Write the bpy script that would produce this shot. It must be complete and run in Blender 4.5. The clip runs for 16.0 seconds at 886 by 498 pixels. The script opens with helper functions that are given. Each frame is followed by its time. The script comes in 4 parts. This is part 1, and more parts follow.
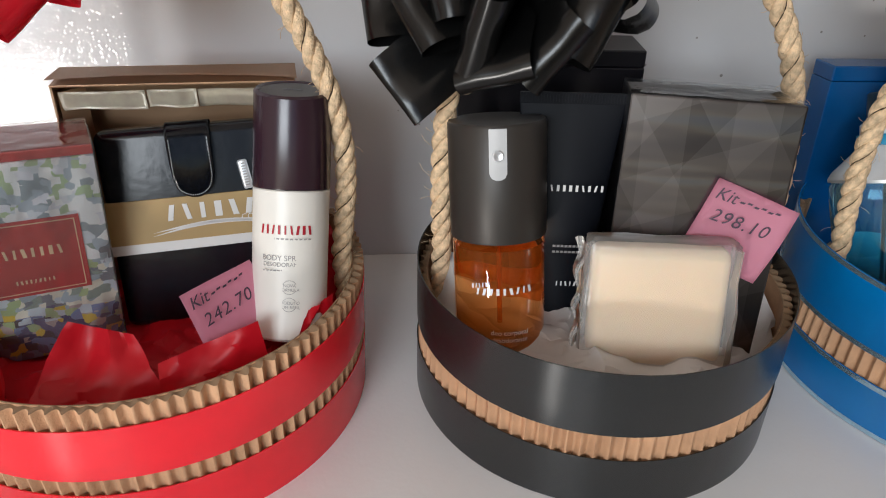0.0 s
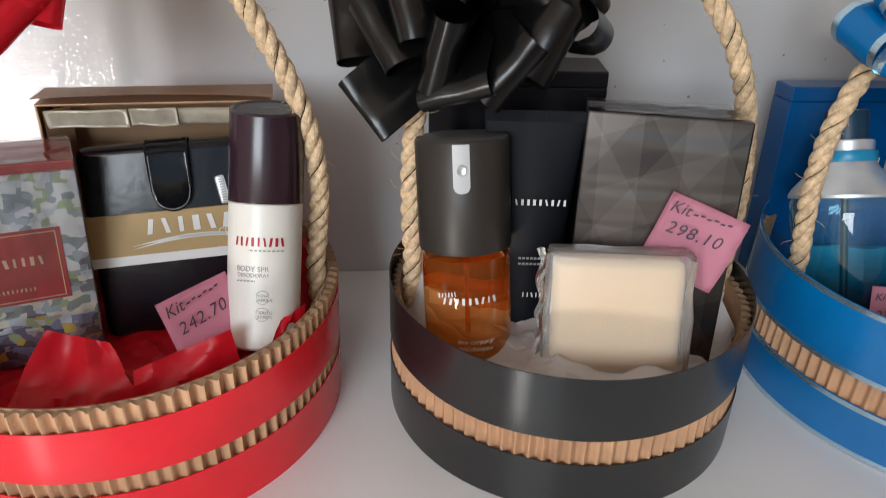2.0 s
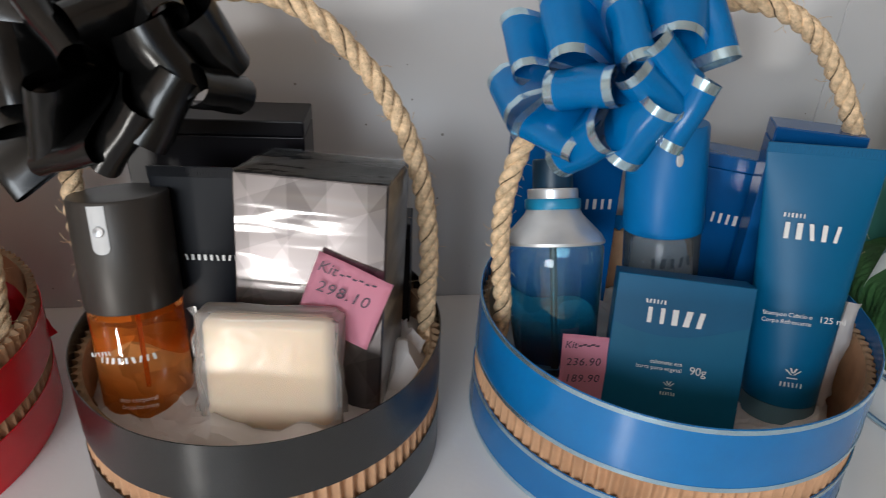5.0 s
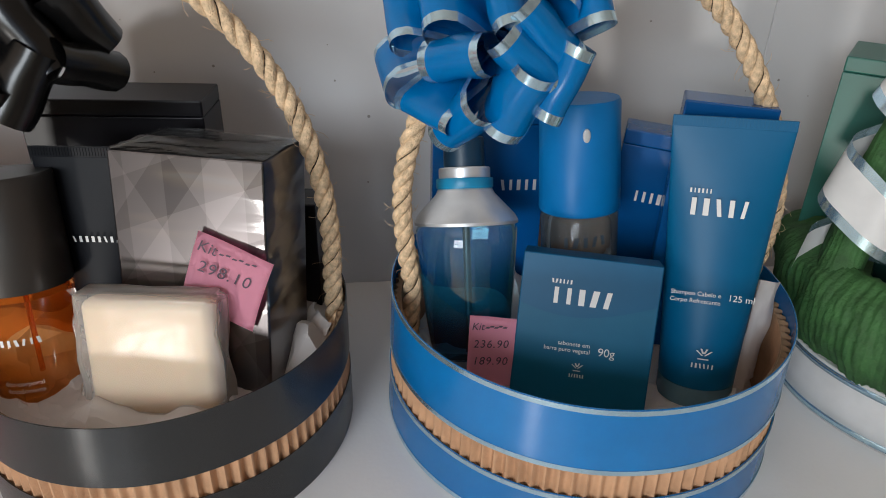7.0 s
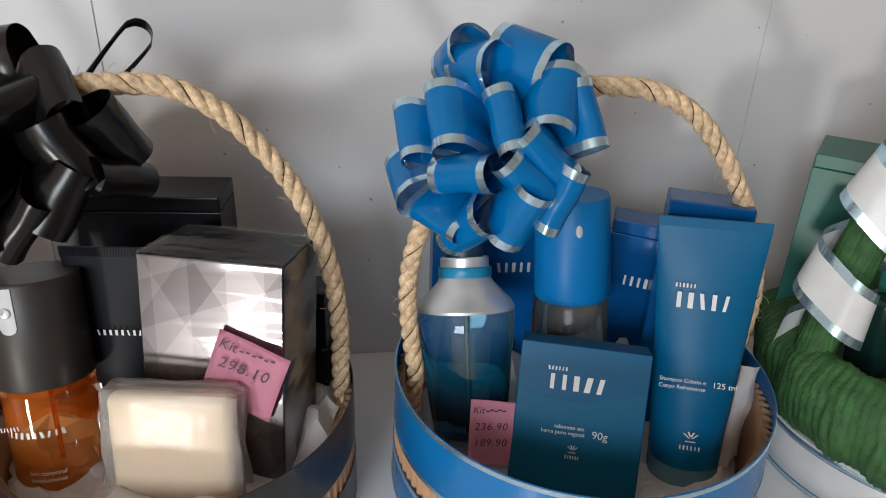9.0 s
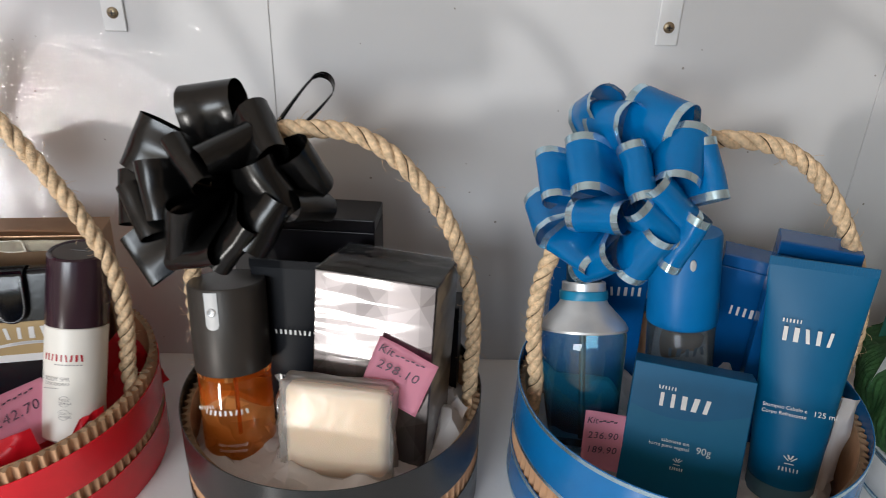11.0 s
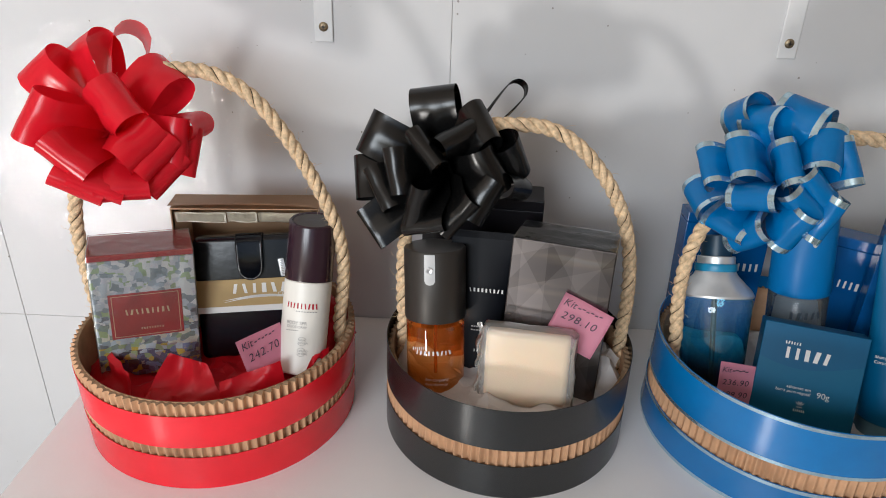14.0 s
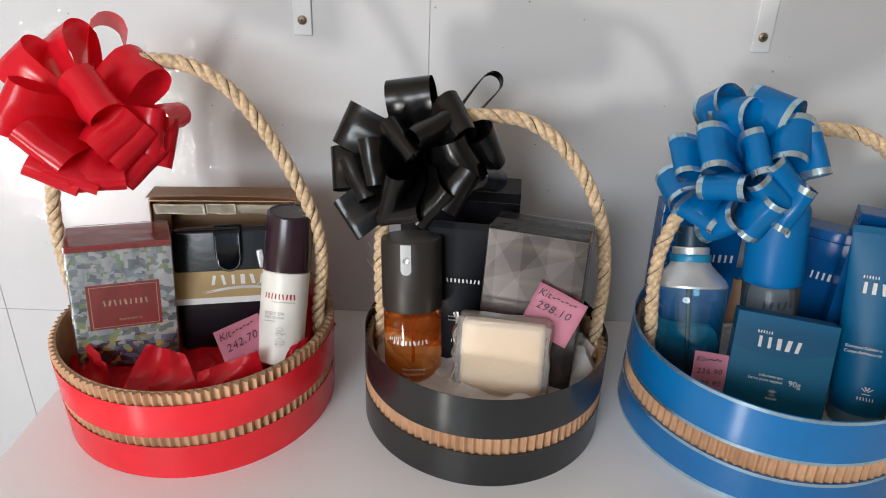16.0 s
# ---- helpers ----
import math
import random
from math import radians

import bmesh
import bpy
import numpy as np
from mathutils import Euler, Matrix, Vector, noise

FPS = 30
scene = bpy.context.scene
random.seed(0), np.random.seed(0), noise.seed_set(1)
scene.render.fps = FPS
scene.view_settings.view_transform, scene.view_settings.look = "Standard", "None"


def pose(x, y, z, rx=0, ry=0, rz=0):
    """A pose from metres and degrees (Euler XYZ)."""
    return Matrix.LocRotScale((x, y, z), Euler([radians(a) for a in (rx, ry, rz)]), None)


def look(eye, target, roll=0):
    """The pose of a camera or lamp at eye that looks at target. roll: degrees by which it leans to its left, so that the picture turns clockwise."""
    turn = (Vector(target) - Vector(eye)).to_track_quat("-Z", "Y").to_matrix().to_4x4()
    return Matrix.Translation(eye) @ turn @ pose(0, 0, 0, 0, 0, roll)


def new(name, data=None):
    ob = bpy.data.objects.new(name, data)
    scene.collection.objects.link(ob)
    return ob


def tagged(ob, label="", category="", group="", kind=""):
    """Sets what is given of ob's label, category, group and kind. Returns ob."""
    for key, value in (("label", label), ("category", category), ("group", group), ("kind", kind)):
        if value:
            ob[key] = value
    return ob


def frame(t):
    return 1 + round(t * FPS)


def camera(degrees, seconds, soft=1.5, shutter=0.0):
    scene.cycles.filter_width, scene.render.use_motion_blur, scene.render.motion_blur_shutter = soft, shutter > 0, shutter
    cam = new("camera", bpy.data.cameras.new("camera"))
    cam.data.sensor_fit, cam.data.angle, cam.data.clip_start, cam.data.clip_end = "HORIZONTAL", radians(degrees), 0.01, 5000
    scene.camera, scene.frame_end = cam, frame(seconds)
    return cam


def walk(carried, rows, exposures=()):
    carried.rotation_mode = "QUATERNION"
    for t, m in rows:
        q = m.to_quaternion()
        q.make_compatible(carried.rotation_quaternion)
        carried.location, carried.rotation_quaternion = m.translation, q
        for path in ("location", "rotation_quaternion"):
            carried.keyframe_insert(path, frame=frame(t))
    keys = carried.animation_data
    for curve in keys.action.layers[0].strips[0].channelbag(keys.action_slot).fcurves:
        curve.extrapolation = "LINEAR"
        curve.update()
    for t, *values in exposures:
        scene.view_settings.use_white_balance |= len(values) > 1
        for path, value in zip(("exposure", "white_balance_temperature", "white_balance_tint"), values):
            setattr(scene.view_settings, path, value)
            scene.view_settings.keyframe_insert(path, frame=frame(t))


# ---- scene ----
cam = camera(64.7, 16.0, 1.0, 0.4)
PATH = [
    (0, (-0.055, 0.0, 0.352), (0.08, 1.726, -0.65), 1.0),
    (0.5, (-0.054, -0.01, 0.335), (0.069, 1.728, -0.647), 0.9),
    (1, (-0.045, -0.017, 0.328), (0.102, 1.717, -0.658), 1.0),
    (1.5, (-0.04, -0.019, 0.337), (0.092, 1.719, -0.643), 0.3),
    (2, (-0.037, -0.02, 0.353), (0.105, 1.74, -0.586), 1.0),
    (2.5, (-0.037, -0.019, 0.377), (0.111, 1.756, -0.533), 1.3),
    (3, (-0.038, -0.019, 0.396), (0.124, 1.768, -0.487), 1.5),
    (3.5, (-0.04, -0.02, 0.413), (0.122, 1.777, -0.449), 1.9),
    (4, (-0.014, -0.041, 0.401), (0.208, 1.762, -0.435), 2.0),
    (4.5, (0.059, -0.055, 0.379), (0.379, 1.757, -0.407), 2.3),
    (5, (0.156, -0.019, 0.394), (0.403, 1.721, -0.559), 2.5),
    (7.3, (0.235, -0.023, 0.381), (0.445, 1.715, -0.586), 1.4),
    (7.5, (0.234, -0.023, 0.391), (0.455, 1.732, -0.543), 1.3),
    (8, (0.239, -0.029, 0.413), (0.464, 1.747, -0.48), 1.4),
    (8.2, (0.225, -0.027, 0.414), (0.508, 1.751, -0.458), 2.3),
    (10.3, (0.209, -0.056, 0.47), (0.342, 1.733, -0.415), 1.9),
    (10.5, (0.2, -0.062, 0.471), (0.299, 1.73, -0.412), 1.9),
    (11, (0.171, -0.085, 0.48), (0.204, 1.71, -0.403), 1.7),
    (11.5, (0.137, -0.125, 0.515), (0.183, 1.669, -0.367), 1.7),
    (12, (0.107, -0.174, 0.534), (0.127, 1.646, -0.297), 1.9),
    (12.5, (0.077, -0.201, 0.52), (0.07, 1.596, -0.357), 1.8),
    (13, (0.051, -0.207, 0.512), (0.009, 1.588, -0.369), 1.1),
    (13.5, (0.029, -0.21, 0.507), (0.0, 1.585, -0.375), 2.4),
    (14, (0.028, -0.214, 0.51), (-0.006, 1.579, -0.375), 1.9),
    (14.5, (0.027, -0.222, 0.512), (-0.004, 1.573, -0.369), 2.0),
    (15, (0.028, -0.226, 0.521), (0.003, 1.572, -0.355), 2.0),
    (15.5, (0.034, -0.225, 0.516), (0.012, 1.567, -0.371), 2.0),
    (16, (0.044, -0.223, 0.505), (0.032, 1.571, -0.38), 2.1),
]
walk(cam, [(t, look(eye, target, roll)) for t, eye, target, roll in PATH])
# ---- light ----
scene.view_settings.exposure = 0.0
world = bpy.data.worlds.new("world")
scene.world = world
world.use_nodes = True
sky = world.node_tree.nodes.new("ShaderNodeTexSky")
sky.sky_type, sky.sun_disc, sky.sun_elevation, sky.sun_rotation = "NISHITA", False, radians(40), radians(215)
world.node_tree.links.new(sky.outputs[0], world.node_tree.nodes["Background"].inputs[0])
world.node_tree.nodes["Background"].inputs[1].default_value = 0.1

# daylight by the wide open shop front behind the camera: the sky, and below it the sunlit ground outside
for where, wide, high, power, tint in (((-0.95, -1.88, 0.93), 1.15, 0.78, 41.0, (0.87, 0.94, 1.0)), ((-2.85, -4.0, -1.3), 0.6, 0.55, 115.0, (1.0, 0.97, 0.93))):
    door_light = bpy.data.lights.new("daylight", "AREA")
    door_light.shape, door_light.size, door_light.size_y = "RECTANGLE", wide, high
    door_light.energy, door_light.color = power, tint
    new("daylight", door_light).matrix_world = look(where, (where[0], 0.0, where[2]))


# ---- materials ----
def mat(name, color, rough=0.5, metal=0.0, vary=0.08, scale=40.0, bump=0.0, bump_scale=200.0, detail=4.0, **more):
    m = bpy.data.materials.new(name)
    m.use_nodes = True
    t = m.node_tree
    b = t.nodes["Principled BSDF"]
    b.inputs["Roughness"].default_value, b.inputs["Metallic"].default_value = rough, metal
    for key, value in more.items():
        b.inputs[key.replace("_", " ").title().replace("Ior", "IOR")].default_value = value
    co = t.nodes.new("ShaderNodeTexCoord")
    n = t.nodes.new("ShaderNodeTexNoise")
    n.inputs["Scale"].default_value, n.inputs["Detail"].default_value = scale, detail
    t.links.new(co.outputs["Object"], n.inputs["Vector"])
    ramp = t.nodes.new("ShaderNodeValToRGB")
    ramp.color_ramp.elements[0].position, ramp.color_ramp.elements[1].position = 0.3, 0.7
    ramp.color_ramp.elements[0].color = (*[c * (1 - vary) for c in color], 1)
    ramp.color_ramp.elements[1].color = (*[min(1, c * (1 + vary)) for c in color], 1)
    t.links.new(n.outputs["Fac"], ramp.inputs[0])
    t.links.new(ramp.outputs[0], b.inputs["Base Color"])
    if bump:
        n2 = t.nodes.new("ShaderNodeTexNoise")
        n2.inputs["Scale"].default_value, n2.inputs["Detail"].default_value = bump_scale, 3
        t.links.new(co.outputs["Object"], n2.inputs["Vector"])
        bp = t.nodes.new("ShaderNodeBump")
        bp.inputs["Strength"].default_value, bp.inputs["Distance"].default_value = min(1, bump), 0.002
        t.links.new(n2.outputs["Fac"], bp.inputs["Height"])
        t.links.new(bp.outputs[0], b.inputs["Normal"])
    return m


def satin(name, color, rough, spread, **more):
    """Ribbon satin: its threads run round the upright axis, so the gloss spreads along it."""
    m = mat(name, color, rough, vary=0.06, scale=30, bump=0.05, bump_scale=60, **more)
    t = m.node_tree
    tan = t.nodes.new("ShaderNodeTangent")
    tan.direction_type, tan.axis = "RADIAL", "Z"
    b = t.nodes["Principled BSDF"]
    b.inputs["Anisotropic"].default_value, b.inputs["Anisotropic Rotation"].default_value = spread, 0.25
    t.links.new(tan.outputs[0], b.inputs["Tangent"])
    return m


def wall_material():
    m = mat("enamelled_panel", (0.63, 0.633, 0.645), 0.5, vary=0.03, scale=5.0, Specular_ior_level=0.08, Coat_weight=0.65, Coat_roughness=0.02, Coat_ior=1.5)
    t = m.node_tree
    b = t.nodes["Principled BSDF"]
    co = t.nodes.new("ShaderNodeTexCoord")
    # orange-peel paint
    n = t.nodes.new("ShaderNodeTexNoise")
    n.inputs["Scale"].default_value, n.inputs["Detail"].default_value = 235, 1.0
    n2 = t.nodes.new("ShaderNodeTexNoise")
    n2.inputs["Scale"].default_value, n2.inputs["Detail"].default_value = 12, 2
    t.links.new(co.outputs["Object"], n.inputs["Vector"])
    t.links.new(co.outputs["Object"], n2.inputs["Vector"])
    bp, bp2 = t.nodes.new("ShaderNodeBump"), t.nodes.new("ShaderNodeBump")
    bp.inputs["Strength"].default_value, bp.inputs["Distance"].default_value = 1.0, 0.0005
    bp2.inputs["Strength"].default_value, bp2.inputs["Distance"].default_value = 0.12, 0.004
    t.links.new(n.outputs["Fac"], bp.inputs["Height"])
    t.links.new(n2.outputs["Fac"], bp2.inputs["Height"])
    t.links.new(bp2.outputs[0], bp.inputs["Normal"])
    t.links.new(bp.outputs[0], b.inputs["Coat Normal"])
    t.links.new(bp2.outputs[0], b.inputs["Normal"])
    # fly specks
    v = t.nodes.new("ShaderNodeTexVoronoi")
    v.inputs["Scale"].default_value = 46
    t.links.new(co.outputs["Object"], v.inputs["Vector"])
    keep = t.nodes.new("ShaderNodeSeparateColor")
    t.links.new(v.outputs["Color"], keep.inputs[0])
    r1, r2 = t.nodes.new("ShaderNodeMath"), t.nodes.new("ShaderNodeMath")
    r1.operation, r2.operation = "MULTIPLY", "LESS_THAN"
    r1.inputs[1].default_value = 0.066
    t.links.new(keep.outputs[0], r1.inputs[0])
    t.links.new(v.outputs["Distance"], r2.inputs[0])
    t.links.new(r1.outputs[0], r2.inputs[1])
    mix = t.nodes.new("ShaderNodeMix")
    mix.data_type = "RGBA"
    old = b.inputs["Base Color"].links[0].from_socket
    t.links.new(old, mix.inputs["A"])
    mix.inputs["B"].default_value = (0.2, 0.18, 0.16, 1)
    fac = t.nodes.new("ShaderNodeMath")
    fac.operation = "MULTIPLY"
    fac.inputs[1].default_value = 0.75
    t.links.new(r2.outputs[0], fac.inputs[0])
    t.links.new(fac.outputs[0], mix.inputs["Factor"])
    t.links.new(mix.outputs["Result"], b.inputs["Base Color"])
    return m


def mosaic_material():
    """Printed cardboard: a collage of torn grey, green, blue and yellow scraps."""
    m = mat("collage_print", (0.4, 0.4, 0.4), 0.3, Coat_weight=0.3)
    t = m.node_tree
    b = t.nodes["Principled BSDF"]
    co = t.nodes.new("ShaderNodeTexCoord")
    mp = t.nodes.new("ShaderNodeMapping")
    mp.inputs["Scale"].default_value = (165, 165, 195)
    wob = t.nodes.new("ShaderNodeTexNoise")
    wob.inputs["Scale"].default_value = 35
    t.links.new(co.outputs["Object"], wob.inputs["Vector"])
    add = t.nodes.new("ShaderNodeVectorMath")
    add.operation = "MULTIPLY_ADD"
    add.inputs[1].default_value = (0.013, 0.013, 0.013)
    t.links.new(wob.outputs["Color"], add.inputs[0])
    t.links.new(co.outputs["Object"], add.inputs[2])
    t.links.new(add.outputs[0], mp.inputs["Vector"])
    v = t.nodes.new("ShaderNodeTexVoronoi")
    v.distance = "CHEBYCHEV"
    v.inputs["Scale"].default_value = 1.0
    t.links.new(mp.outputs[0], v.inputs["Vector"])
    sep = t.nodes.new("ShaderNodeSeparateColor")
    t.links.new(v.outputs["Color"], sep.inputs[0])
    z = t.nodes.new("ShaderNodeSeparateXYZ")
    t.links.new(co.outputs["Object"], z.inputs[0])

    def ramp(cols, src):
        r = t.nodes.new("ShaderNodeValToRGB")
        r.color_ramp.interpolation = "CONSTANT"
        while len(r.color_ramp.elements) < len(cols):
            r.color_ramp.elements.new(0.5)
        for i, c in enumerate(cols):
            r.color_ramp.elements[i].position = i / len(cols)
            r.color_ramp.elements[i].color = (*c, 1)
        t.links.new(src, r.inputs[0])
        return r
    high = ramp([(0.65, 0.69, 0.73), (0.85, 0.85, 0.85), (0.43, 0.49, 0.55), (0.44, 0.55, 0.34), (0.73, 0.73, 0.78), (0.31, 0.36, 0.39), (0.85, 0.85, 0.85)], sep.outputs[0])
    mid = ramp([(0.42, 0.52, 0.26), (0.29, 0.36, 0.31), (0.65, 0.73, 0.78), (0.39, 0.47, 0.52), (0.81, 0.78, 0.65), (0.21, 0.23, 0.26)], sep.outputs[1])
    low = ramp([(0.05, 0.05, 0.13), (0.13, 0.12, 0.22), (0.21, 0.26, 0.44), (0.08, 0.07, 0.08), (0.72, 0.52, 0.07), (0.52, 0.42, 0.39)], sep.outputs[2])
    s1, s2 = t.nodes.new("ShaderNodeMapRange"), t.nodes.new("ShaderNodeMapRange")
    for s, lo, hi in ((s1, 0.048, 0.082), (s2, 0.018, 0.036)):
        s.inputs["From Min"].default_value, s.inputs["From Max"].default_value = lo, hi
        t.links.new(z.outputs[2], s.inputs["Value"])
    pick1, pick2 = t.nodes.new("ShaderNodeMath"), t.nodes.new("ShaderNodeMath")
    for p, s, o in ((pick1, s1, 2), (pick2, s2, 1)):
        p.operation = "GREATER_THAN"
        t.links.new(s.outputs[0], p.inputs[0])
        t.links.new(sep.outputs[o], p.inputs[1])
    m1, m2 = t.nodes.new("ShaderNodeMix"), t.nodes.new("ShaderNodeMix")
    m1.data_type = m2.data_type = "RGBA"
    t.links.new(pick1.outputs[0], m1.inputs["Factor"])
    t.links.new(mid.outputs[0], m1.inputs["A"])
    t.links.new(high.outputs[0], m1.inputs["B"])
    t.links.new(pick2.outputs[0], m2.inputs["Factor"])
    t.links.new(low.outputs[0], m2.inputs["A"])
    t.links.new(m1.outputs["Result"], m2.inputs["B"])
    t.links.new(m2.outputs["Result"], b.inputs["Base Color"])
    return m


def facet_material():
    """Dark metallic print of overlapping triangles under rippled cellophane."""
    m = mat("faceted_foil_print", (0.2, 0.19, 0.19), 0.3, 0.95)
    t = m.node_tree
    b = t.nodes["Principled BSDF"]
    co = t.nodes.new("ShaderNodeTexCoord")
    sep = t.nodes.new("ShaderNodeSeparateXYZ")
    t.links.new(co.outputs["Object"], sep.inputs[0])

    def tri(kx, kz, off):
        a, c, f = (t.nodes.new("ShaderNodeMath") for _ in range(3))
        a.operation, c.operation, f.operation = "MULTIPLY", "MULTIPLY_ADD", "FRACT"
        a.inputs[1].default_value, c.inputs[1].default_value = kx, kz
        t.links.new(sep.outputs[0], a.inputs[0])
        t.links.new(sep.outputs[2], c.inputs[0])
        t.links.new(a.outputs[0], c.inputs[2])
        o = t.nodes.new("ShaderNodeMath")
        o.operation = "ADD"
        o.inputs[1].default_value = off
        t.links.new(c.outputs[0], o.inputs[0])
        t.links.new(o.outputs[0], f.inputs[0])
        g = t.nodes.new("ShaderNodeMath")
        g.operation = "GREATER_THAN"
        g.inputs[1].default_value = 0.5
        t.links.new(f.outputs[0], g.inputs[0])
        return g
    total = None
    for kx, kz, off in ((14, 9, 0.1), (-15, 11, 0.35), (20, 0.5, 0.2), (6, -15, 0.6)):
        g = tri(kx, kz, off)
        if total is None:
            total = g
        else:
            s = t.nodes.new("ShaderNodeMath")
            s.operation = "ADD"
            t.links.new(total.outputs[0], s.inputs[0])
            t.links.new(g.outputs[0], s.inputs[1])
            total = s
    r = t.nodes.new("ShaderNodeMapRange")
    r.inputs["From Max"].default_value = 4
    r.inputs["To Min"].default_value, r.inputs["To Max"].default_value = 0.05, 0.13
    t.links.new(total.outputs[0], r.inputs["Value"])
    hue = t.nodes.new("ShaderNodeCombineColor")
    for i, k in enumerate((1.0, 0.92, 0.95)):
        q = t.nodes.new("ShaderNodeMath")
        q.operation = "MULTIPLY"
        q.inputs[1].default_value = k
        t.links.new(r.outputs[0], q.inputs[0])
        t.links.new(q.outputs[0], hue.inputs[i])
    t.links.new(hue.outputs[0], b.inputs["Base Color"])
    n = t.nodes.new("ShaderNodeTexNoise")
    n.inputs["Scale"].default_value, n.inputs["Detail"].default_value = 17, 1.5
    mp = t.nodes.new("ShaderNodeMapping")
    mp.inputs["Scale"].default_value = (0.4, 1, 2.2)
    mp.inputs["Rotation"].default_value = (0, 0.35, 0)
    t.links.new(co.outputs["Object"], mp.inputs[0])
    t.links.new(mp.outputs[0], n.inputs["Vector"])
    bp = t.nodes.new("ShaderNodeBump")
    bp.inputs["Strength"].default_value, bp.inputs["Distance"].default_value = 0.5, 0.009
    t.links.new(n.outputs["Fac"], bp.inputs["Height"])
    b.inputs["Coat Weight"].default_value, b.inputs["Coat Roughness"].default_value, b.inputs["Coat IOR"].default_value = 0.7, 0.09, 1.6
    t.links.new(bp.outputs[0], b.inputs["Coat Normal"])
    return m


def gradient_glass():
    """Tinted bottle glass, clear at the shoulder and deep blue below."""
    m = mat("blue_graded_glass", (0.1, 0.4, 0.5), 0.03, Transmission_weight=0.92, ior=1.3, Coat_weight=0.7, Coat_roughness=0.02)
    t = m.node_tree
    b = t.nodes["Principled BSDF"]
    co = t.nodes.new("ShaderNodeTexCoord")
    z = t.nodes.new("ShaderNodeSeparateXYZ")
    t.links.new(co.outputs["Object"], z.inputs[0])
    s = t.nodes.new("ShaderNodeMapRange")
    s.inputs["From Min"].default_value, s.inputs["From Max"].default_value = 0.02, 0.1
    t.links.new(z.outputs[2], s.inputs["Value"])
    r = t.nodes.new("ShaderNodeValToRGB")
    r.color_ramp.elements[0].color, r.color_ramp.elements[1].color = (0.004, 0.04, 0.1, 1), (0.4, 0.72, 0.84, 1)
    e = r.color_ramp.elements.new(0.55)
    e.color = (0.03, 0.33, 0.52, 1)
    t.links.new(s.outputs[0], r.inputs[0])
    t.links.new(r.outputs[0], b.inputs["Base Color"])
    return m


def ribbon(name, color, rough=0.3, through_light=0.12):
    m = mat(name, color, rough, vary=0.05, scale=60, bump=0.06, bump_scale=60, Specular_ior_level=0.42)
    t = m.node_tree
    b = t.nodes["Principled BSDF"]
    tr, mx = t.nodes.new("ShaderNodeBsdfTranslucent"), t.nodes.new("ShaderNodeMixShader")
    tr.inputs[0].default_value = (*color, 1)
    mx.inputs[0].default_value = through_light
    t.links.new(b.outputs[0], mx.inputs[1])
    t.links.new(tr.outputs[0], mx.inputs[2])
    t.links.new(mx.outputs[0], t.nodes["Material Output"].inputs[0])
    return m


def film(name, rough, haze, scale, relief=0.8):
    """Clear wrap: mostly see-through, glossy by Fresnel, with a little haze."""
    m = bpy.data.materials.new(name)
    m.use_nodes = True
    t = m.node_tree
    t.nodes.remove(t.nodes["Principled BSDF"])
    co, n, bp = t.nodes.new("ShaderNodeTexCoord"), t.nodes.new("ShaderNodeTexNoise"), t.nodes.new("ShaderNodeBump")
    n.inputs["Scale"].default_value, n.inputs["Detail"].default_value = scale, 2
    bp.inputs["Strength"].default_value, bp.inputs["Distance"].default_value = relief, 0.003
    t.links.new(co.outputs["Object"], n.inputs["Vector"])
    t.links.new(n.outputs["Fac"], bp.inputs["Height"])
    clear, gloss, white = t.nodes.new("ShaderNodeBsdfTransparent"), t.nodes.new("ShaderNodeBsdfGlossy"), t.nodes.new("ShaderNodeBsdfDiffuse")
    gloss.inputs["Roughness"].default_value = rough
    white.inputs["Color"].default_value = (0.8, 0.78, 0.75, 1)
    fr = t.nodes.new("ShaderNodeFresnel")
    fr.inputs["IOR"].default_value = 1.5
    for nd in (gloss, white, fr):
        t.links.new(bp.outputs[0], nd.inputs["Normal"])
    m1, m2 = t.nodes.new("ShaderNodeMixShader"), t.nodes.new("ShaderNodeMixShader")
    m1.inputs[0].default_value = haze
    t.links.new(clear.outputs[0], m1.inputs[1])
    t.links.new(white.outputs[0], m1.inputs[2])
    t.links.new(fr.outputs[0], m2.inputs[0])
    t.links.new(m1.outputs[0], m2.inputs[1])
    t.links.new(gloss.outputs[0], m2.inputs[2])
    t.links.new(m2.outputs[0], t.nodes["Material Output"].inputs[0])
    return m


WALL = wall_material()
ROOM = mat("room_plaster", (0.64, 0.53, 0.44), 0.7, vary=0.05, scale=3, bump=0.2, bump_scale=60)
FLOOR = mat("floor_tile", (0.55, 0.51, 0.47), 0.25, vary=0.12, scale=6)
JOINT = mat("panel_joint", (0.56, 0.55, 0.54), 0.8)
SHELF = mat("white_laminate", (0.82, 0.82, 0.82), 0.32, vary=0.025, scale=9, bump=0.05, bump_scale=300)
KRAFT = mat("kraft_cardboard", (0.56, 0.32, 0.18), 0.8, vary=0.12, scale=60, bump=0.25, bump_scale=500)
KRAFT_DARK = mat("kraft_cut_edge", (0.3, 0.19, 0.11), 0.9, vary=0.2, scale=90)
RED_PAPER = satin("red_satin_paper", (0.86, 0.004, 0.02), 0.24, 0.9, Specular_ior_level=0.8)
BLACK_PAPER = satin("black_satin_paper", (0.008, 0.010, 0.011), 0.24, 0.9, Specular_ior_level=0.8)
BLUE_PAPER = satin("blue_satin_paper", (0.0, 0.15, 0.43), 0.24, 0.9, Specular_ior_level=0.8)
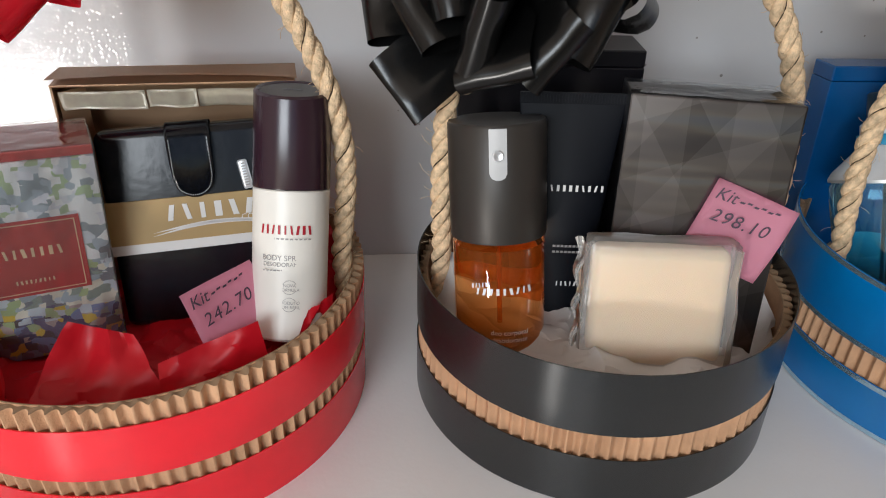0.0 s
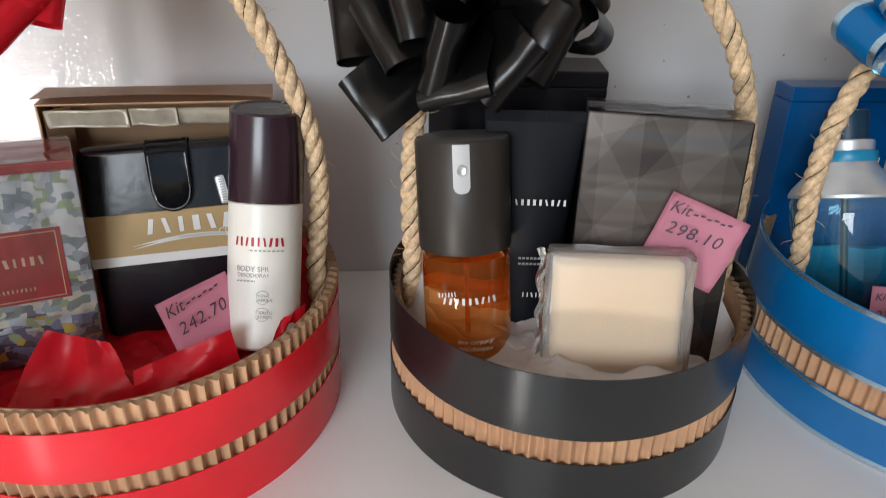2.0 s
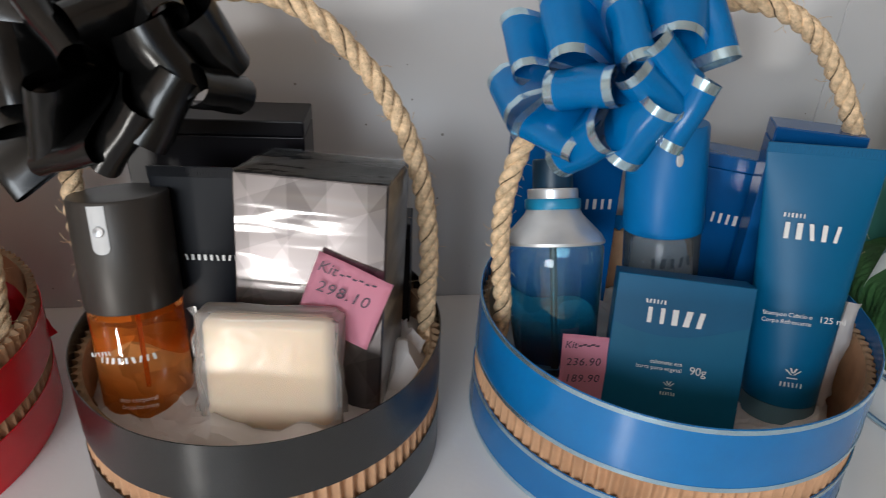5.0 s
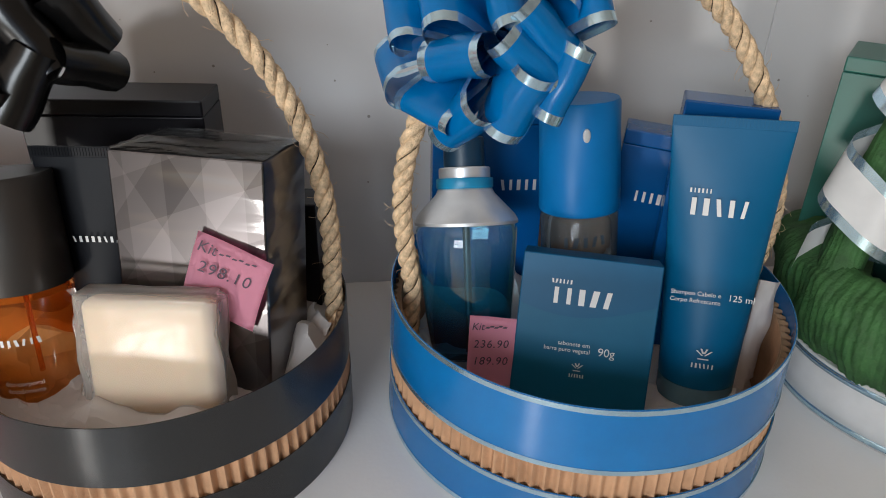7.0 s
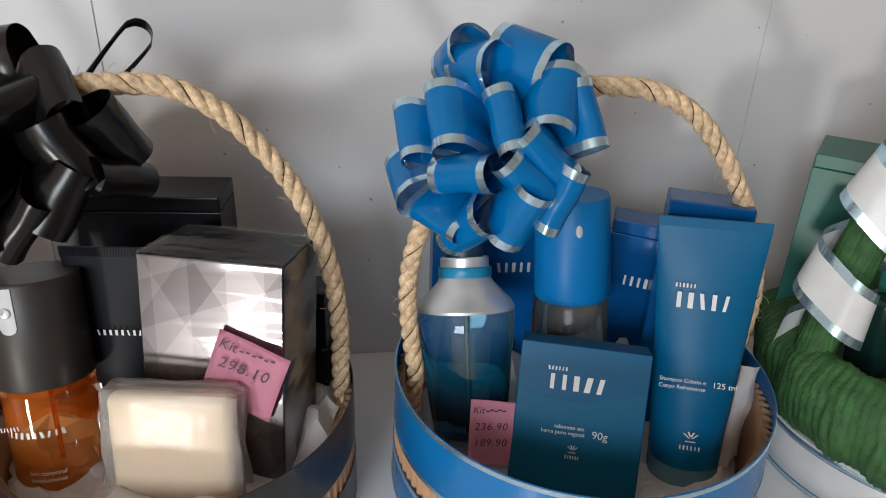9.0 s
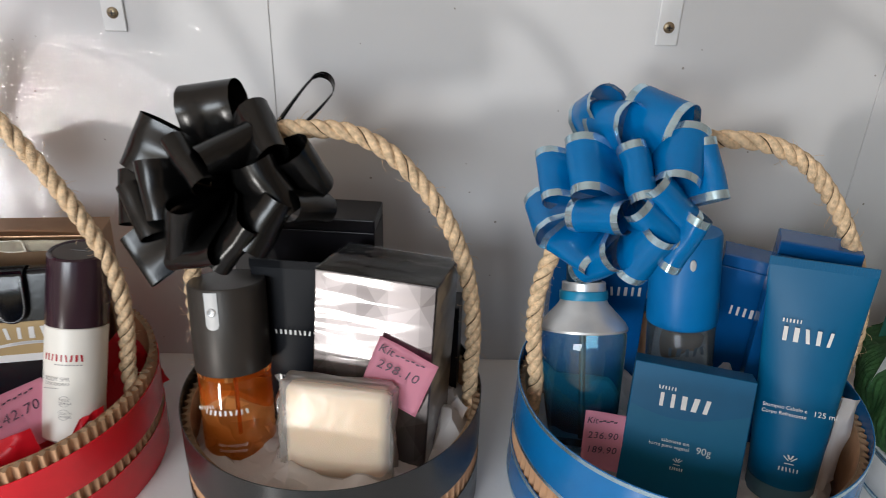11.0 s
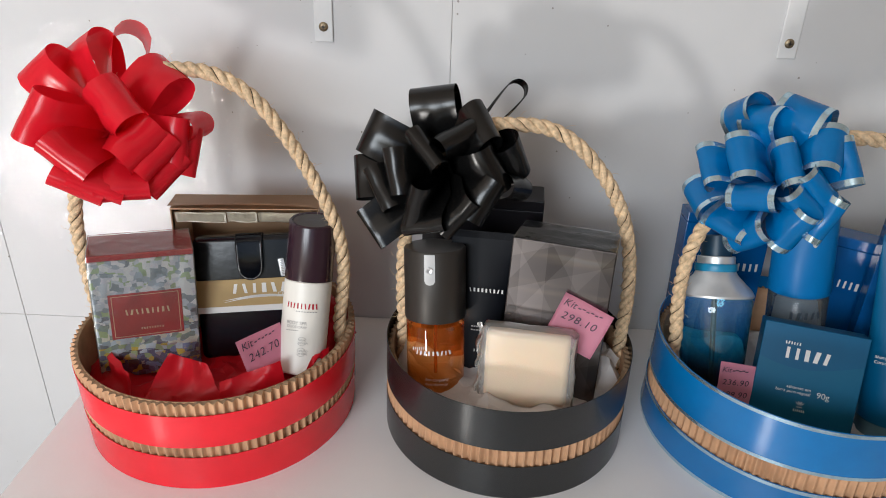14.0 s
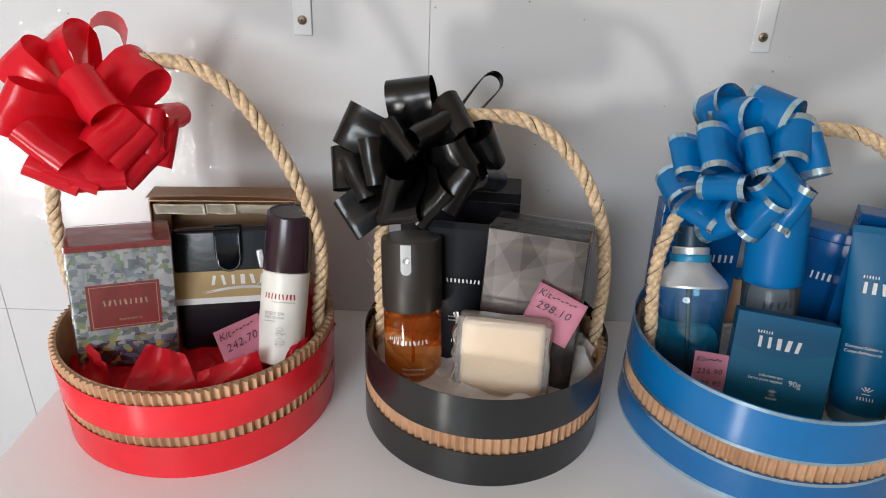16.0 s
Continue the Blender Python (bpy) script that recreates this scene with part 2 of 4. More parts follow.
SILVER = mat("silver_foil", (0.5, 0.7, 0.82), 0.2, 0.85, vary=0.08, scale=50, bump=0.2, bump_scale=60)
RED_RIBBON = ribbon("red_ribbon", (0.8, 0.016, 0.034), 0.22, 0.38)
BLACK_RIBBON = ribbon("black_ribbon", (0.004, 0.004, 0.004), 0.25, 0.0)
BLUE_RIBBON = ribbon("blue_ribbon", (0.0, 0.165, 0.46), 0.2, 0.2)
WHITE_RIBBON = ribbon("white_ribbon", (0.8, 0.8, 0.8), 0.25, 0.2)
RED_TISSUE = ribbon("red_tissue", (0.62, 0.008, 0.02), 0.42, 0.3)
WHITE_TISSUE = ribbon("white_tissue", (0.8, 0.78, 0.78), 0.5, 0.3)
ROPE = mat("sisal_rope", (0.74, 0.54, 0.34), 0.7, vary=0.32, scale=240, bump=0.8, bump_scale=900)
ROPE_DARK = mat("dark_marker_yarn", (0.05, 0.03, 0.015), 0.9)
GOLD_CARD = mat("gold_foil_card", (0.47, 0.29, 0.17), 0.36, 0.5, vary=0.06, scale=20, bump=0.12, bump_scale=60)
GOLD_PALE = mat("pale_gold_inner_flap", (0.95, 0.84, 0.68), 0.3, 0.12, vary=0.12, scale=90, bump=0.4, bump_scale=70)
LEATHER = mat("black_patent_leather", (0.004, 0.005, 0.008), 0.24, vary=0.1, bump=0.08, bump_scale=160, Specular_ior_level=0.4)
PATENT = mat("glossy_patent_strap", (0.004, 0.006, 0.011), 0.12, vary=0.1, bump=0.12, bump_scale=120, Specular_ior_level=0.55)
THREAD = mat("grey_stitching", (0.36, 0.37, 0.38), 0.7)
BAND_GOLD = mat("matt_gold_paper", (0.37, 0.25, 0.1), 0.5, vary=0.05)
WHITE_INK = mat("white_print", (0.66, 0.66, 0.65), 0.5, vary=0.02)
GREY_INK = mat("grey_print", (0.3, 0.29, 0.29), 0.5, vary=0.02)
RED_INK = mat("red_print", (0.4, 0.015, 0.03), 0.45, vary=0.04)
GOLD_INK = mat("gold_print", (0.8, 0.6, 0.38), 0.4, vary=0.04)
PEN = mat("pen_ink", (0.06, 0.035, 0.06), 0.6)
PINK = mat("pink_note_paper", (0.86, 0.37, 0.5), 0.7, vary=0.03, scale=30, bump=0.05)
COLLAGE = mosaic_material()
LABEL_RED = mat("dark_red_label", (0.5, 0.03, 0.03), 0.3, vary=0.04, Coat_weight=0.4)
FILM = film("clear_wrap", 0.07, 0.0, 45)
# the 0.05 white haze stands in for a pale reflection over the box front
BOX_WRAP = film("crinkled_box_wrap", 0.08, 0.05, 45)
SOAP_FILM = film("hazy_soap_film", 0.28, 0.26, 40, 0.3)
CREAM = mat("cream_soap", (0.88, 0.66, 0.44), 0.4, vary=0.03, scale=15, Subsurface_weight=0.15)
CAN_WHITE = mat("satin_white_metal", (0.76, 0.74, 0.69), 0.35, vary=0.015)
PLUM = mat("plum_plastic", (0.028, 0.012, 0.02), 0.22, vary=0.06)
CAP_GREY = mat("dark_grey_metallic_cap", (0.042, 0.037, 0.033), 0.42, 0.3, vary=0.1, scale=12)
NOZZLE = mat("pale_grey_plastic", (0.5, 0.51, 0.52), 0.35)
AMBER = mat("amber_glass", (0.8, 0.21, 0.028), 0.03, vary=0.0, Transmission_weight=0.9, ior=1.22, Coat_weight=0.7, Coat_roughness=0.02)
SMOKE = mat("smoke_glass", (0.42, 0.5, 0.56), 0.04, vary=0.0, Transmission_weight=0.92, ior=1.25)
CORE_DARK = mat("dark_dip_tube", (0.02, 0.02, 0.025), 0.4)
FACETS = facet_material()
DARK_CARD = mat("charcoal_card", (0.007, 0.006, 0.008), 0.35, vary=0.1, scale=20, Specular_ior_level=0.25)
DARK_TUBE = mat("anthracite_tube_plastic", (0.005, 0.006, 0.009), 0.5, vary=0.1, Specular_ior_level=0.18)
TEAL_CARD = mat("teal_soap_card", (0.001, 0.078, 0.175), 0.4, vary=0.06, scale=20, Specular_ior_level=0.22)
TEAL_WAVE = mat("teal_soap_card_wave", (0.002, 0.092, 0.18), 0.4, vary=0.05, scale=20, Specular_ior_level=0.22)
BLUE_TUBE = mat("petrol_blue_tube_plastic", (0.0005, 0.096, 0.22), 0.38, vary=0.06, scale=12, Specular_ior_level=0.22)
BLUE_CARD = mat("blue_gloss_card", (0.001, 0.075, 0.25), 0.2, vary=0.08, scale=14)
BLUE_CAP = mat("blue_plastic_cap", (0.0, 0.15, 0.42), 0.4, vary=0.04, Specular_ior_level=0.3)
BLUE_RING = mat("turquoise_ring", (0.01, 0.22, 0.4), 0.35)
METAL = mat("brushed_aluminium", (0.68, 0.7, 0.72), 0.36, 0.6, vary=0.04, scale=90)
BLUE_GLASS = gradient_glass()
GREEN_CREPE = mat("green_crepe_paper", (0.032, 0.105, 0.028), 0.75, vary=0.3, scale=70, bump=0.5, bump_scale=300)
GREEN_CARD = mat("green_card", (0.02, 0.13, 0.1), 0.4, vary=0.06)
GREEN_GLASS = mat("dark_green_glass", (0.01, 0.035, 0.03), 0.08)
SCREW = mat("tarnished_screw", (0.3, 0.24, 0.16), 0.45, 0.8, vary=0.3, scale=300)
STEEL_WHITE = mat("white_painted_steel", (0.72, 0.73, 0.74), 0.3, vary=0.03)


# ---- building helpers ----
def part(name, bm, material, parent=None, label="", smooth=False):
    me = bpy.data.meshes.new(name)
    bmesh.ops.recalc_face_normals(bm, faces=bm.faces)
    bm.to_mesh(me)
    bm.free()
    for m in material if isinstance(material, (list, tuple)) else (material,):
        me.materials.append(m)
    if smooth:
        me.shade_smooth()
        me.set_sharp_from_angle(angle=radians(smooth if smooth > 1 else 35))
    ob = new(name, me)
    if parent is not None:
        ob.parent = parent
    if label:
        tagged(ob, label)
    return ob


def thing(name, m, label, category, group="", kind=""):
    e = new(name)
    e.empty_display_size = 0.01
    e.matrix_world = m
    return tagged(e, label, category, group, kind)


def stand(x, y, z, yaw=0, pitch=0, roll=0):
    """A thing's base: yaw about the upright, pitch under 0 leans it back, roll leans it to its right."""
    return Matrix.Translation((x, y, z)) @ Matrix.Rotation(radians(yaw), 4, "Z") @ Matrix.Rotation(radians(pitch), 4, "X") @ Matrix.Rotation(radians(roll), 4, "Y")


def slab(x0, x1, y0, y1, z0, z1, bevel=0.0, bm=None, segments=2):
    bm = bm or bmesh.new()
    made = bmesh.ops.create_cube(bm, size=1, matrix=Matrix.Translation(((x0 + x1) / 2, (y0 + y1) / 2, (z0 + z1) / 2)) @ Matrix.Diagonal((x1 - x0, y1 - y0, z1 - z0, 1)))
    if bevel:
        edges = {e for v in made["verts"] for e in v.link_edges}
        bmesh.ops.bevel(bm, geom=list(edges), offset=bevel, segments=segments, affect="EDGES", profile=0.5)
    return bm


def lathe(profile, n=48, bm=None):
    """Turns (radius, height) pairs round the upright."""
    bm = bm or bmesh.new()
    rings = []
    for r, z in profile:
        if r < 1e-6:
            rings.append([bm.verts.new((0, 0, z))] * n)
        else:
            rings.append([bm.verts.new((r * math.cos(2 * math.pi * i / n), r * math.sin(2 * math.pi * i / n), z)) for i in range(n)])
    for a, b in zip(rings, rings[1:]):
        for i in range(n):
            j = (i + 1) % n
            vs = list(dict.fromkeys((a[i], a[j], b[j], b[i])))
            if len(vs) > 2:
                bm.faces.new(vs)
    return bm


def sheet(point, nu, nv, close_u=False, edge=0, bm=None):
    """A grid of faces through point(u, v), u and v from 0 to 1; edge: that many outer columns take the second material."""
    bm = bm or bmesh.new()
    cols = nu if close_u else nu + 1
    g = [[bm.verts.new(point(i / nu, j / nv)) for j in range(nv + 1)] for i in range(cols)]
    for i in range(nu):
        k = (i + 1) % cols
        for j in range(nv):
            f = bm.faces.new((g[i][j], g[k][j], g[k][j + 1], g[i][j + 1]))
            f.smooth = True
            if edge and (j < edge or j >= nv - edge):
                f.material_index = 1
    return bm


def tube_along(points, radius, bm=None, n=8):
    bm = bm or bmesh.new()
    pts = [Vector(p) for p in points]
    rings = []
    side = None
    for i, p in enumerate(pts):
        d = (pts[min(i + 1, len(pts) - 1)] - pts[max(i - 1, 0)]).normalized()
        if side is None:
            side = d.orthogonal().normalized()
        side = (side - d * side.dot(d)).normalized()
        up = d.cross(side)
        rings.append([bm.verts.new(p + radius * (side * math.cos(2 * math.pi * k / n) + up * math.sin(2 * math.pi * k / n))) for k in range(n)])
    for a, b in zip(rings, rings[1:]):
        for k in range(n):
            f = bm.faces.new((a[k], a[(k + 1) % n], b[(k + 1) % n], b[k]))
            f.smooth = True
    bm.faces.new(rings[0][::-1])
    bm.faces.new(rings[-1])
    return bm


def words(text, size, material, parent, m, name="lettering", spacing=1.0, bend=0.0, shear=0.0):
    """Raised lettering in the built-in font, on the local plane x to the right, y up; bend: the radius of a round body."""
    cu = bpy.data.curves.new(name, "FONT")
    cu.body, cu.size, cu.align_x, cu.align_y, cu.extrude = text, size, "CENTER", "CENTER", 0.0
    cu.space_character, cu.shear = spacing, shear
    tmp = bpy.data.objects.new(name, cu)
    me = bpy.data.meshes.new_from_object(tmp)
    bpy.data.objects.remove(tmp)
    if bend:
        for v in me.vertices:
            a = v.co.x / bend
            v.co = Vector((bend * math.sin(a), v.co.y, bend * (math.cos(a) - 1)))
    me.name = name
    me.materials.clear()
    me.materials.append(material)
    ob = new(name, me)
    ob.parent = parent
    ob.matrix_local = m
    return ob


def front(x, y, z):
    """The local plane for print on a front that looks towards -y."""
    return Matrix.Translation((x, y, z)) @ Matrix.Rotation(radians(90), 4, "X")


def bars(rects, material, parent, m, name="print", bend=0.0):
    """Flat slanted shapes (x, y, width, height, slant) on a local plane."""
    bm = bmesh.new()
    for x, y, w, h, s in rects:
        quad = [(x - w / 2 - s / 2, y - h / 2), (x + w / 2 - s / 2, y - h / 2), (x + w / 2 + s / 2, y + h / 2), (x - w / 2 + s / 2, y + h / 2)]
        vs = [bm.verts.new((bend * math.sin(a / bend), b, bend * (math.cos(a / bend) - 1)) if bend else (a, b, 0)) for a, b in quad]
        bm.faces.new(vs)
    ob = tagged(part(name, bm, material, parent), kind="stuff")
    ob.matrix_local = m
    return ob


def logo(width, height, n, seed=1):
    """A row of plain upright shapes that stands for a brand's mark."""
    rnd = random.Random(seed)
    step = width / n
    out = []
    for i in range(n):
        x = -width / 2 + (i + 0.5) * step
        out.append((x, 0, step * rnd.uniform(0.28, 0.5), height, rnd.choice((-1, 0, 0, 1)) * step * 0.22))
    return out


# ---- the room ----
wall = tagged(part("wall_north", slab(-2.3, 2.3, 0.6014, 0.72, -0.9, 1.6), JOINT), "white enamelled panel wall with thin joints", "wall", kind="structure")
seams = [-2.3, -1.74, -1.152, -0.566, 0.0145, 0.608, 1.2, 1.79, 2.3]
rows = [(-0.9, -0.622), (-0.622, -0.02), (-0.02, 0.57), (0.57, 1.166), (1.166, 1.6)]
for x0, x1 in zip(seams, seams[1:]):
    for z0, z1 in rows:
        part("panel", slab(x0 + 0.0005, x1 - 0.0005, 0.6, 0.6062, z0 + 0.0005, z1 - 0.0005, 0.0004, segments=1), WALL, wall)
tagged(part("wall_south_door_side", slab(-2.3, -2.22, -2.0, -1.9, -0.9, 1.6), ROOM), "plain plastered wall beside the doorway", "wall", kind="structure")
tagged(part("wall_south", slab(0.7, 2.3, -2.0, -1.9, -0.9, 1.6), ROOM), "plain plastered wall", "wall", kind="structure")
tagged(part("wall_south_lintel", slab(-2.22, 0.7, -2.0, -1.9, 1.34, 1.6), ROOM), "plastered lintel over the doorway", "wall", kind="structure")
tagged(part("wall_west", slab(-2.42, -2.3, -2.0, 0.72, -0.9, 1.6), ROOM), "plain plastered wall", "wall", kind="structure")
tagged(part("wall_east", slab(2.3, 2.42, -2.0, 0.72, -0.9, 1.6), ROOM), "plain plastered wall", "wall", kind="structure")
tagged(part("ceiling", slab(-2.42, 2.42, -2.0, 0.72, 1.6, 1.7), ROOM), "plain light ceiling", "ceiling", kind="structure")
tagged(part("floor", slab(-2.42, 2.42, -2.0, 0.72, -1.0, -0.9), FLOOR), "pale glossy tiled floor", "floor", kind="structure")
tagged(part("shelf_board", slab(-0.389, 1.7, 0.1, 0.5995, -0.028, 0.0, 0.0015), SHELF), "white laminate shelf board fixed along the panel wall", "shelf")


def bracket(x, z):
    b = thing("shelf_bracket", Matrix.Translation((x, 0.6, z)), "white painted steel shelf bracket screwed to the wall", "bracket", "shelf brackets")
    bm = slab(-0.0105, 0.0105, -0.003, -0.0003, -0.017, 0.36, 0.0012)
    part("strap", bm, STEEL_WHITE, b)
    arm = slab(-0.004, 0.004, -0.0145, -0.0025, 0, 0.32, 0.001)
    bmesh.ops.rotate(arm, verts=arm.verts, cent=(0, -0.003, 0), matrix=Matrix.Rotation(radians(38), 3, "X"))
    bmesh.ops.translate(arm, verts=arm.verts, vec=(0.004, 0.004, 0.055))
    part("brace", arm, STEEL_WHITE, b)
    head = lathe([(0, -0.0005), (0.0052, -0.0005), (0.0052, 0.0008), (0.0035, 0.0022), (0.0012, 0.0024), (0, 0.0012)], 20)
    bmesh.ops.rotate(head, verts=head.verts, cent=(0, 0, 0), matrix=Matrix.Rotation(radians(90), 3, "X"))
    bmesh.ops.translate(head, verts=head.verts, vec=(0, -0.003, 0))
    s = part("screw", head, SCREW, b, "tarnished cross-head screw", True)
    slot = slab(-0.0028, 0.0028, -0.0058, -0.0052, -0.0005, 0.0005)
    slab(-0.0005, 0.0005, -0.0058, -0.0052, -0.0028, 0.0028, bm=slot)
    part("slot", slot, CORE_DARK, s)


bracket(-0.13, 0.382)
bracket(0.39, 0.382)


# ---- baskets ----
def shell(r, z0, z1, thick, flutes=0, amp=0.0, wave=0.0, seed=0.0, taper=0.2):
    """A round wall with thickness; flutes: the waves of corrugated card on its outside."""
    n = flutes * 8 if flutes else 128
    bm = bmesh.new()
    rings = []
    for which, z in (("o", z0), ("o", (z0 + z1) / 2), ("o", z1), ("i", z1), ("i", z0)):
        ring = []
        for k in range(n):
            a = 2 * math.pi * k / n
            rr = (r if which == "o" else r - thick) * (1 + taper * z + 0.1 * (0.2 - taper))
            if flutes and which == "o":
                s = math.cos(flutes * a + 0.5 * math.sin(5 * a + seed))
                rr += amp * (s if s > 0 else 0.7 * s) * (1 + 0.2 * math.sin(7 * a + seed))
            zz = z + wave * (math.sin(3 * a + seed) + 0.5 * math.sin(8 * a + 2 * seed))
            if flutes and z == z1:
                zz += 0.0006 * math.sin(flutes * a) + 0.0004 * math.sin(23 * a + seed)
            ring.append(bm.verts.new((rr * math.cos(a), rr * math.sin(a), zz)))
        rings.append(ring)
    rings.append(rings[0])
    for q, (a, b) in enumerate(zip(rings, rings[1:])):
        for k in range(n):
            f = bm.faces.new((a[k], a[(k + 1) % n], b[(k + 1) % n], b[k]))
            f.smooth = q != 2
            f.material_index = 1 if q == 2 else 0
    return bm


def rope_handle(parent, r_half, z0, height, seed, left=0.94, bulge=0.05):
    """Three twisted strands bent to an arch, with loose fibres."""
    path = []
    for i in range(7):
        path.append(Vector((-r_half, 0, 0.035 + (z0 - 0.035) * i / 7)))
    for i in range(81):
        a = math.pi * (1 - i / 80)
        c, s = math.cos(a), math.sin(a)
        path.append(Vector((r_half * (1 + bulge * math.sin(math.pi * min(1, 1.2 * s))) * math.copysign(abs(c) ** (left if c < 0 else 0.94), c), 0, z0 + height * s)))
    for i in range(1, 8):
        path.append(Vector((r_half, 0, z0 - (z0 - 0.035) * i / 7)))
    # even steps
    fine, run = [path[0]], 0.0
    for a, b in zip(path, path[1:]):
        d = (b - a).length
        while run + d >= 0.003:
            k = (0.003 - run) / d
            a = a.lerp(b, k)
            fine.append(a)
            d, run = (b - a).length, 0.0
        run += d
    rnd = random.Random(seed)
    wob = [rnd.uniform(0, 6.28) for _ in range(4)]
    fine = [p + Vector((0.0012 * math.sin(i * 0.11 + wob[0]), 0.0018 * math.sin(i * 0.07 + wob[1]), 0)) for i, p in enumerate(fine)]
    handle = new("rope_handle")
    handle.parent = parent
    handle.empty_display_size = 0.01
    tagged(handle, "arched handle of twisted natural sisal rope")
    yaxis = Vector((0, 1, 0))

    def frame_at(i):
        d = (fine[min(i + 1, len(fine) - 1)] - fine[max(i - 1, 0)]).normalized()
        n = (yaxis - d * yaxis.dot(d)).normalized()
        return d, n, d.cross(n)
    for s in range(3):
        pts = []
        for i, p in enumerate(fine):
            d, n, b = frame_at(i)
            a = 2 * math.pi * (i * 0.003 / 0.036 + s / 3) + 0.25 * math.sin(i * 0.13 + wob[2])
            pts.append(p + 0.0035 * (n * math.cos(a) + b * math.sin(a)))
        part("strand", tube_along(pts, 0.0038, n=10), ROPE, handle)
    pts = []
    for i, p in enumerate(fine):
        d, n, b = frame_at(i)
        a = 2 * math.pi * (i * 0.003 / 0.036 + 0.5) + 0.25 * math.sin(i * 0.13 + wob[2])
        pts.append(p + 0.0047 * (n * math.cos(a) + b * math.sin(a)))
    part("marker_yarn", tube_along(pts, 0.0009, n=5), ROPE_DARK, handle, "dark yarn laid between the strands")
    bm = bmesh.new()
    for _ in range(120):
        i = rnd.randrange(4, len(fine) - 4)
        d, n, b = frame_at(i)
        a = rnd.uniform(0, 6.28)
        out = n * math.cos(a) + b * math.sin(a)
        p = fine[i] + out * 0.0068
        t = d * rnd.uniform(-1, 1)
        L = rnd.uniform(0.003, 0.011)
        tube_along([p, p + out * L * 0.5 + t * L * 0.5, p + out * L * 0.7 + t * L], 0.00016, bm, 3)
    tagged(part("loose_fibres", bm, ROPE, handle), kind="stuff")
    return handle


def basket(x, y, r, heights, paper, foil, label, seed, arch, taper=0.2):
    """heights: tops of the lower band, the bare card and the upper band, and the rim; taper: how the wall widens upwards."""
    b = thing("gift_basket", Matrix.Translation((x, y, 0)), label, "gift basket", "gift baskets in a row")
    h1, h2, h3, h4 = heights
    flutes = round(2 * math.pi * r / 0.0082)
    part("corrugated_wall", shell(r, 0.0006, h4, 0.0036, flutes, 0.0023, 0.0, seed, taper), (KRAFT, KRAFT_DARK), b, "bare fluted kraft cardboard wall", 50)
    part("liner", shell(r - 0.0037, 0.004, h4 + 0.0004, 0.0008, 0, 0, 0.0002, seed, taper), (KRAFT, KRAFT_DARK), b, "smooth kraft cardboard lining", 50)
    part("base_board", lathe([(0, 0.0005), (r - 0.001, 0.0005), (r - 0.001, 0.0035), (0, 0.0035)], 96), KRAFT, b)
    for z0, z1, name in ((0.0002, h1, "lower_band"), (h2, h3, "upper_band")):
        band = part(name, shell(r + 0.003, z0, z1, 0.0007, 0, 0, 0.0003, seed + z0 * 40, taper), (paper, paper), b, "", 50)
        if foil:
            for e0, e1 in ((z0 + 0.0004, z0 + 0.004), (z1 - 0.004, z1 - 0.0004)):
                part("foil_edge", shell(r + 0.0035, e0, e1, 0.0004, 0, 0, 0.0003, seed + z0 * 40, taper), (SILVER, SILVER), band, "shiny silver edge stripe", 50)
    handle = rope_handle(b, arch[0], arch[1], arch[2], seed, arch[3], arch[6])
    handle.location = (arch[4], arch[5], 0)
    return b


basket(-0.2225, 0.420, 0.1395, (0.039, 0.0515, 0.0885, 0.1), RED_PAPER, False, "round corrugated gift basket wrapped in glossy red paper bands", 1.3, (0.1315, 0.11, 0.258, 0.75, 0.0, 0.0, 0.075))
basket(0.0885, 0.414, 0.1232, (0.039, 0.058, 0.1035, 0.092), BLACK_PAPER, False, "round corrugated gift basket wrapped in black paper bands", 2.6, (0.1145, 0.115, 0.214, 0.5, 0.0035, 0.003, 0.055), -0.05)
basket(0.397, 0.414, 0.141, (0.039, 0.059, 0.1095, 0.095), BLUE_PAPER, True, "round corrugated gift basket with blue silver-edged bands", 4.1, (0.132, 0.105, 0.224, 0.55, 0.0005, 0.004, 0.09), -0.2)


# ---- tissue paper ----
def ridged(x, y, seed, f):
    v = 0.0
    for k, (s, a) in enumerate(((1, 0.6), (2.1, 0.3), (4.3, 0.14))):
        v += a * (1 - 2 * abs(noise.noise(Vector((x * f * s, y * f * s, seed + 3.1 * k)))))
    return v


def tissue(name, x, y, r, z, material, label, seed, humps):
    """One crumpled sheet that lines the basket; humps: (dx, dy, height, width) where it stands up."""
    def point(u, v):
        a, q = 2 * math.pi * u, v
        px, py = r * q * math.cos(a), r * q * math.sin(a)
        h = 0.010 * ridged(px, py, seed, 17) + 0.0045 * ridged(px, py, seed + 5, 46)
        for dx, dy, hh, w in humps:
            d2 = ((px - dx) ** 2 + (py - dy) ** 2) / (w * w)
            h += hh * math.exp(-d2) * (0.8 + 0.35 * ridged(px, py, seed + 7, 20))
        edge = max(0.0, (q - 0.9) / 0.1)
        jx, jy = (0.006 * noise.noise(Vector((px * 90, py * 90, seed + k))) for k in (11, 17))
        return (px + jx, py + jy, h * (1 - edge) + edge * 0.004 * math.sin(9 * a + seed))
    bm = sheet(point, 72, 26, True)
    bmesh.ops.triangulate(bm, faces=bm.faces)
    ob = part(name, bm, material, None, "", 24)
    ob.location = (x, y, z)
    return tagged(ob, label, "tissue paper")


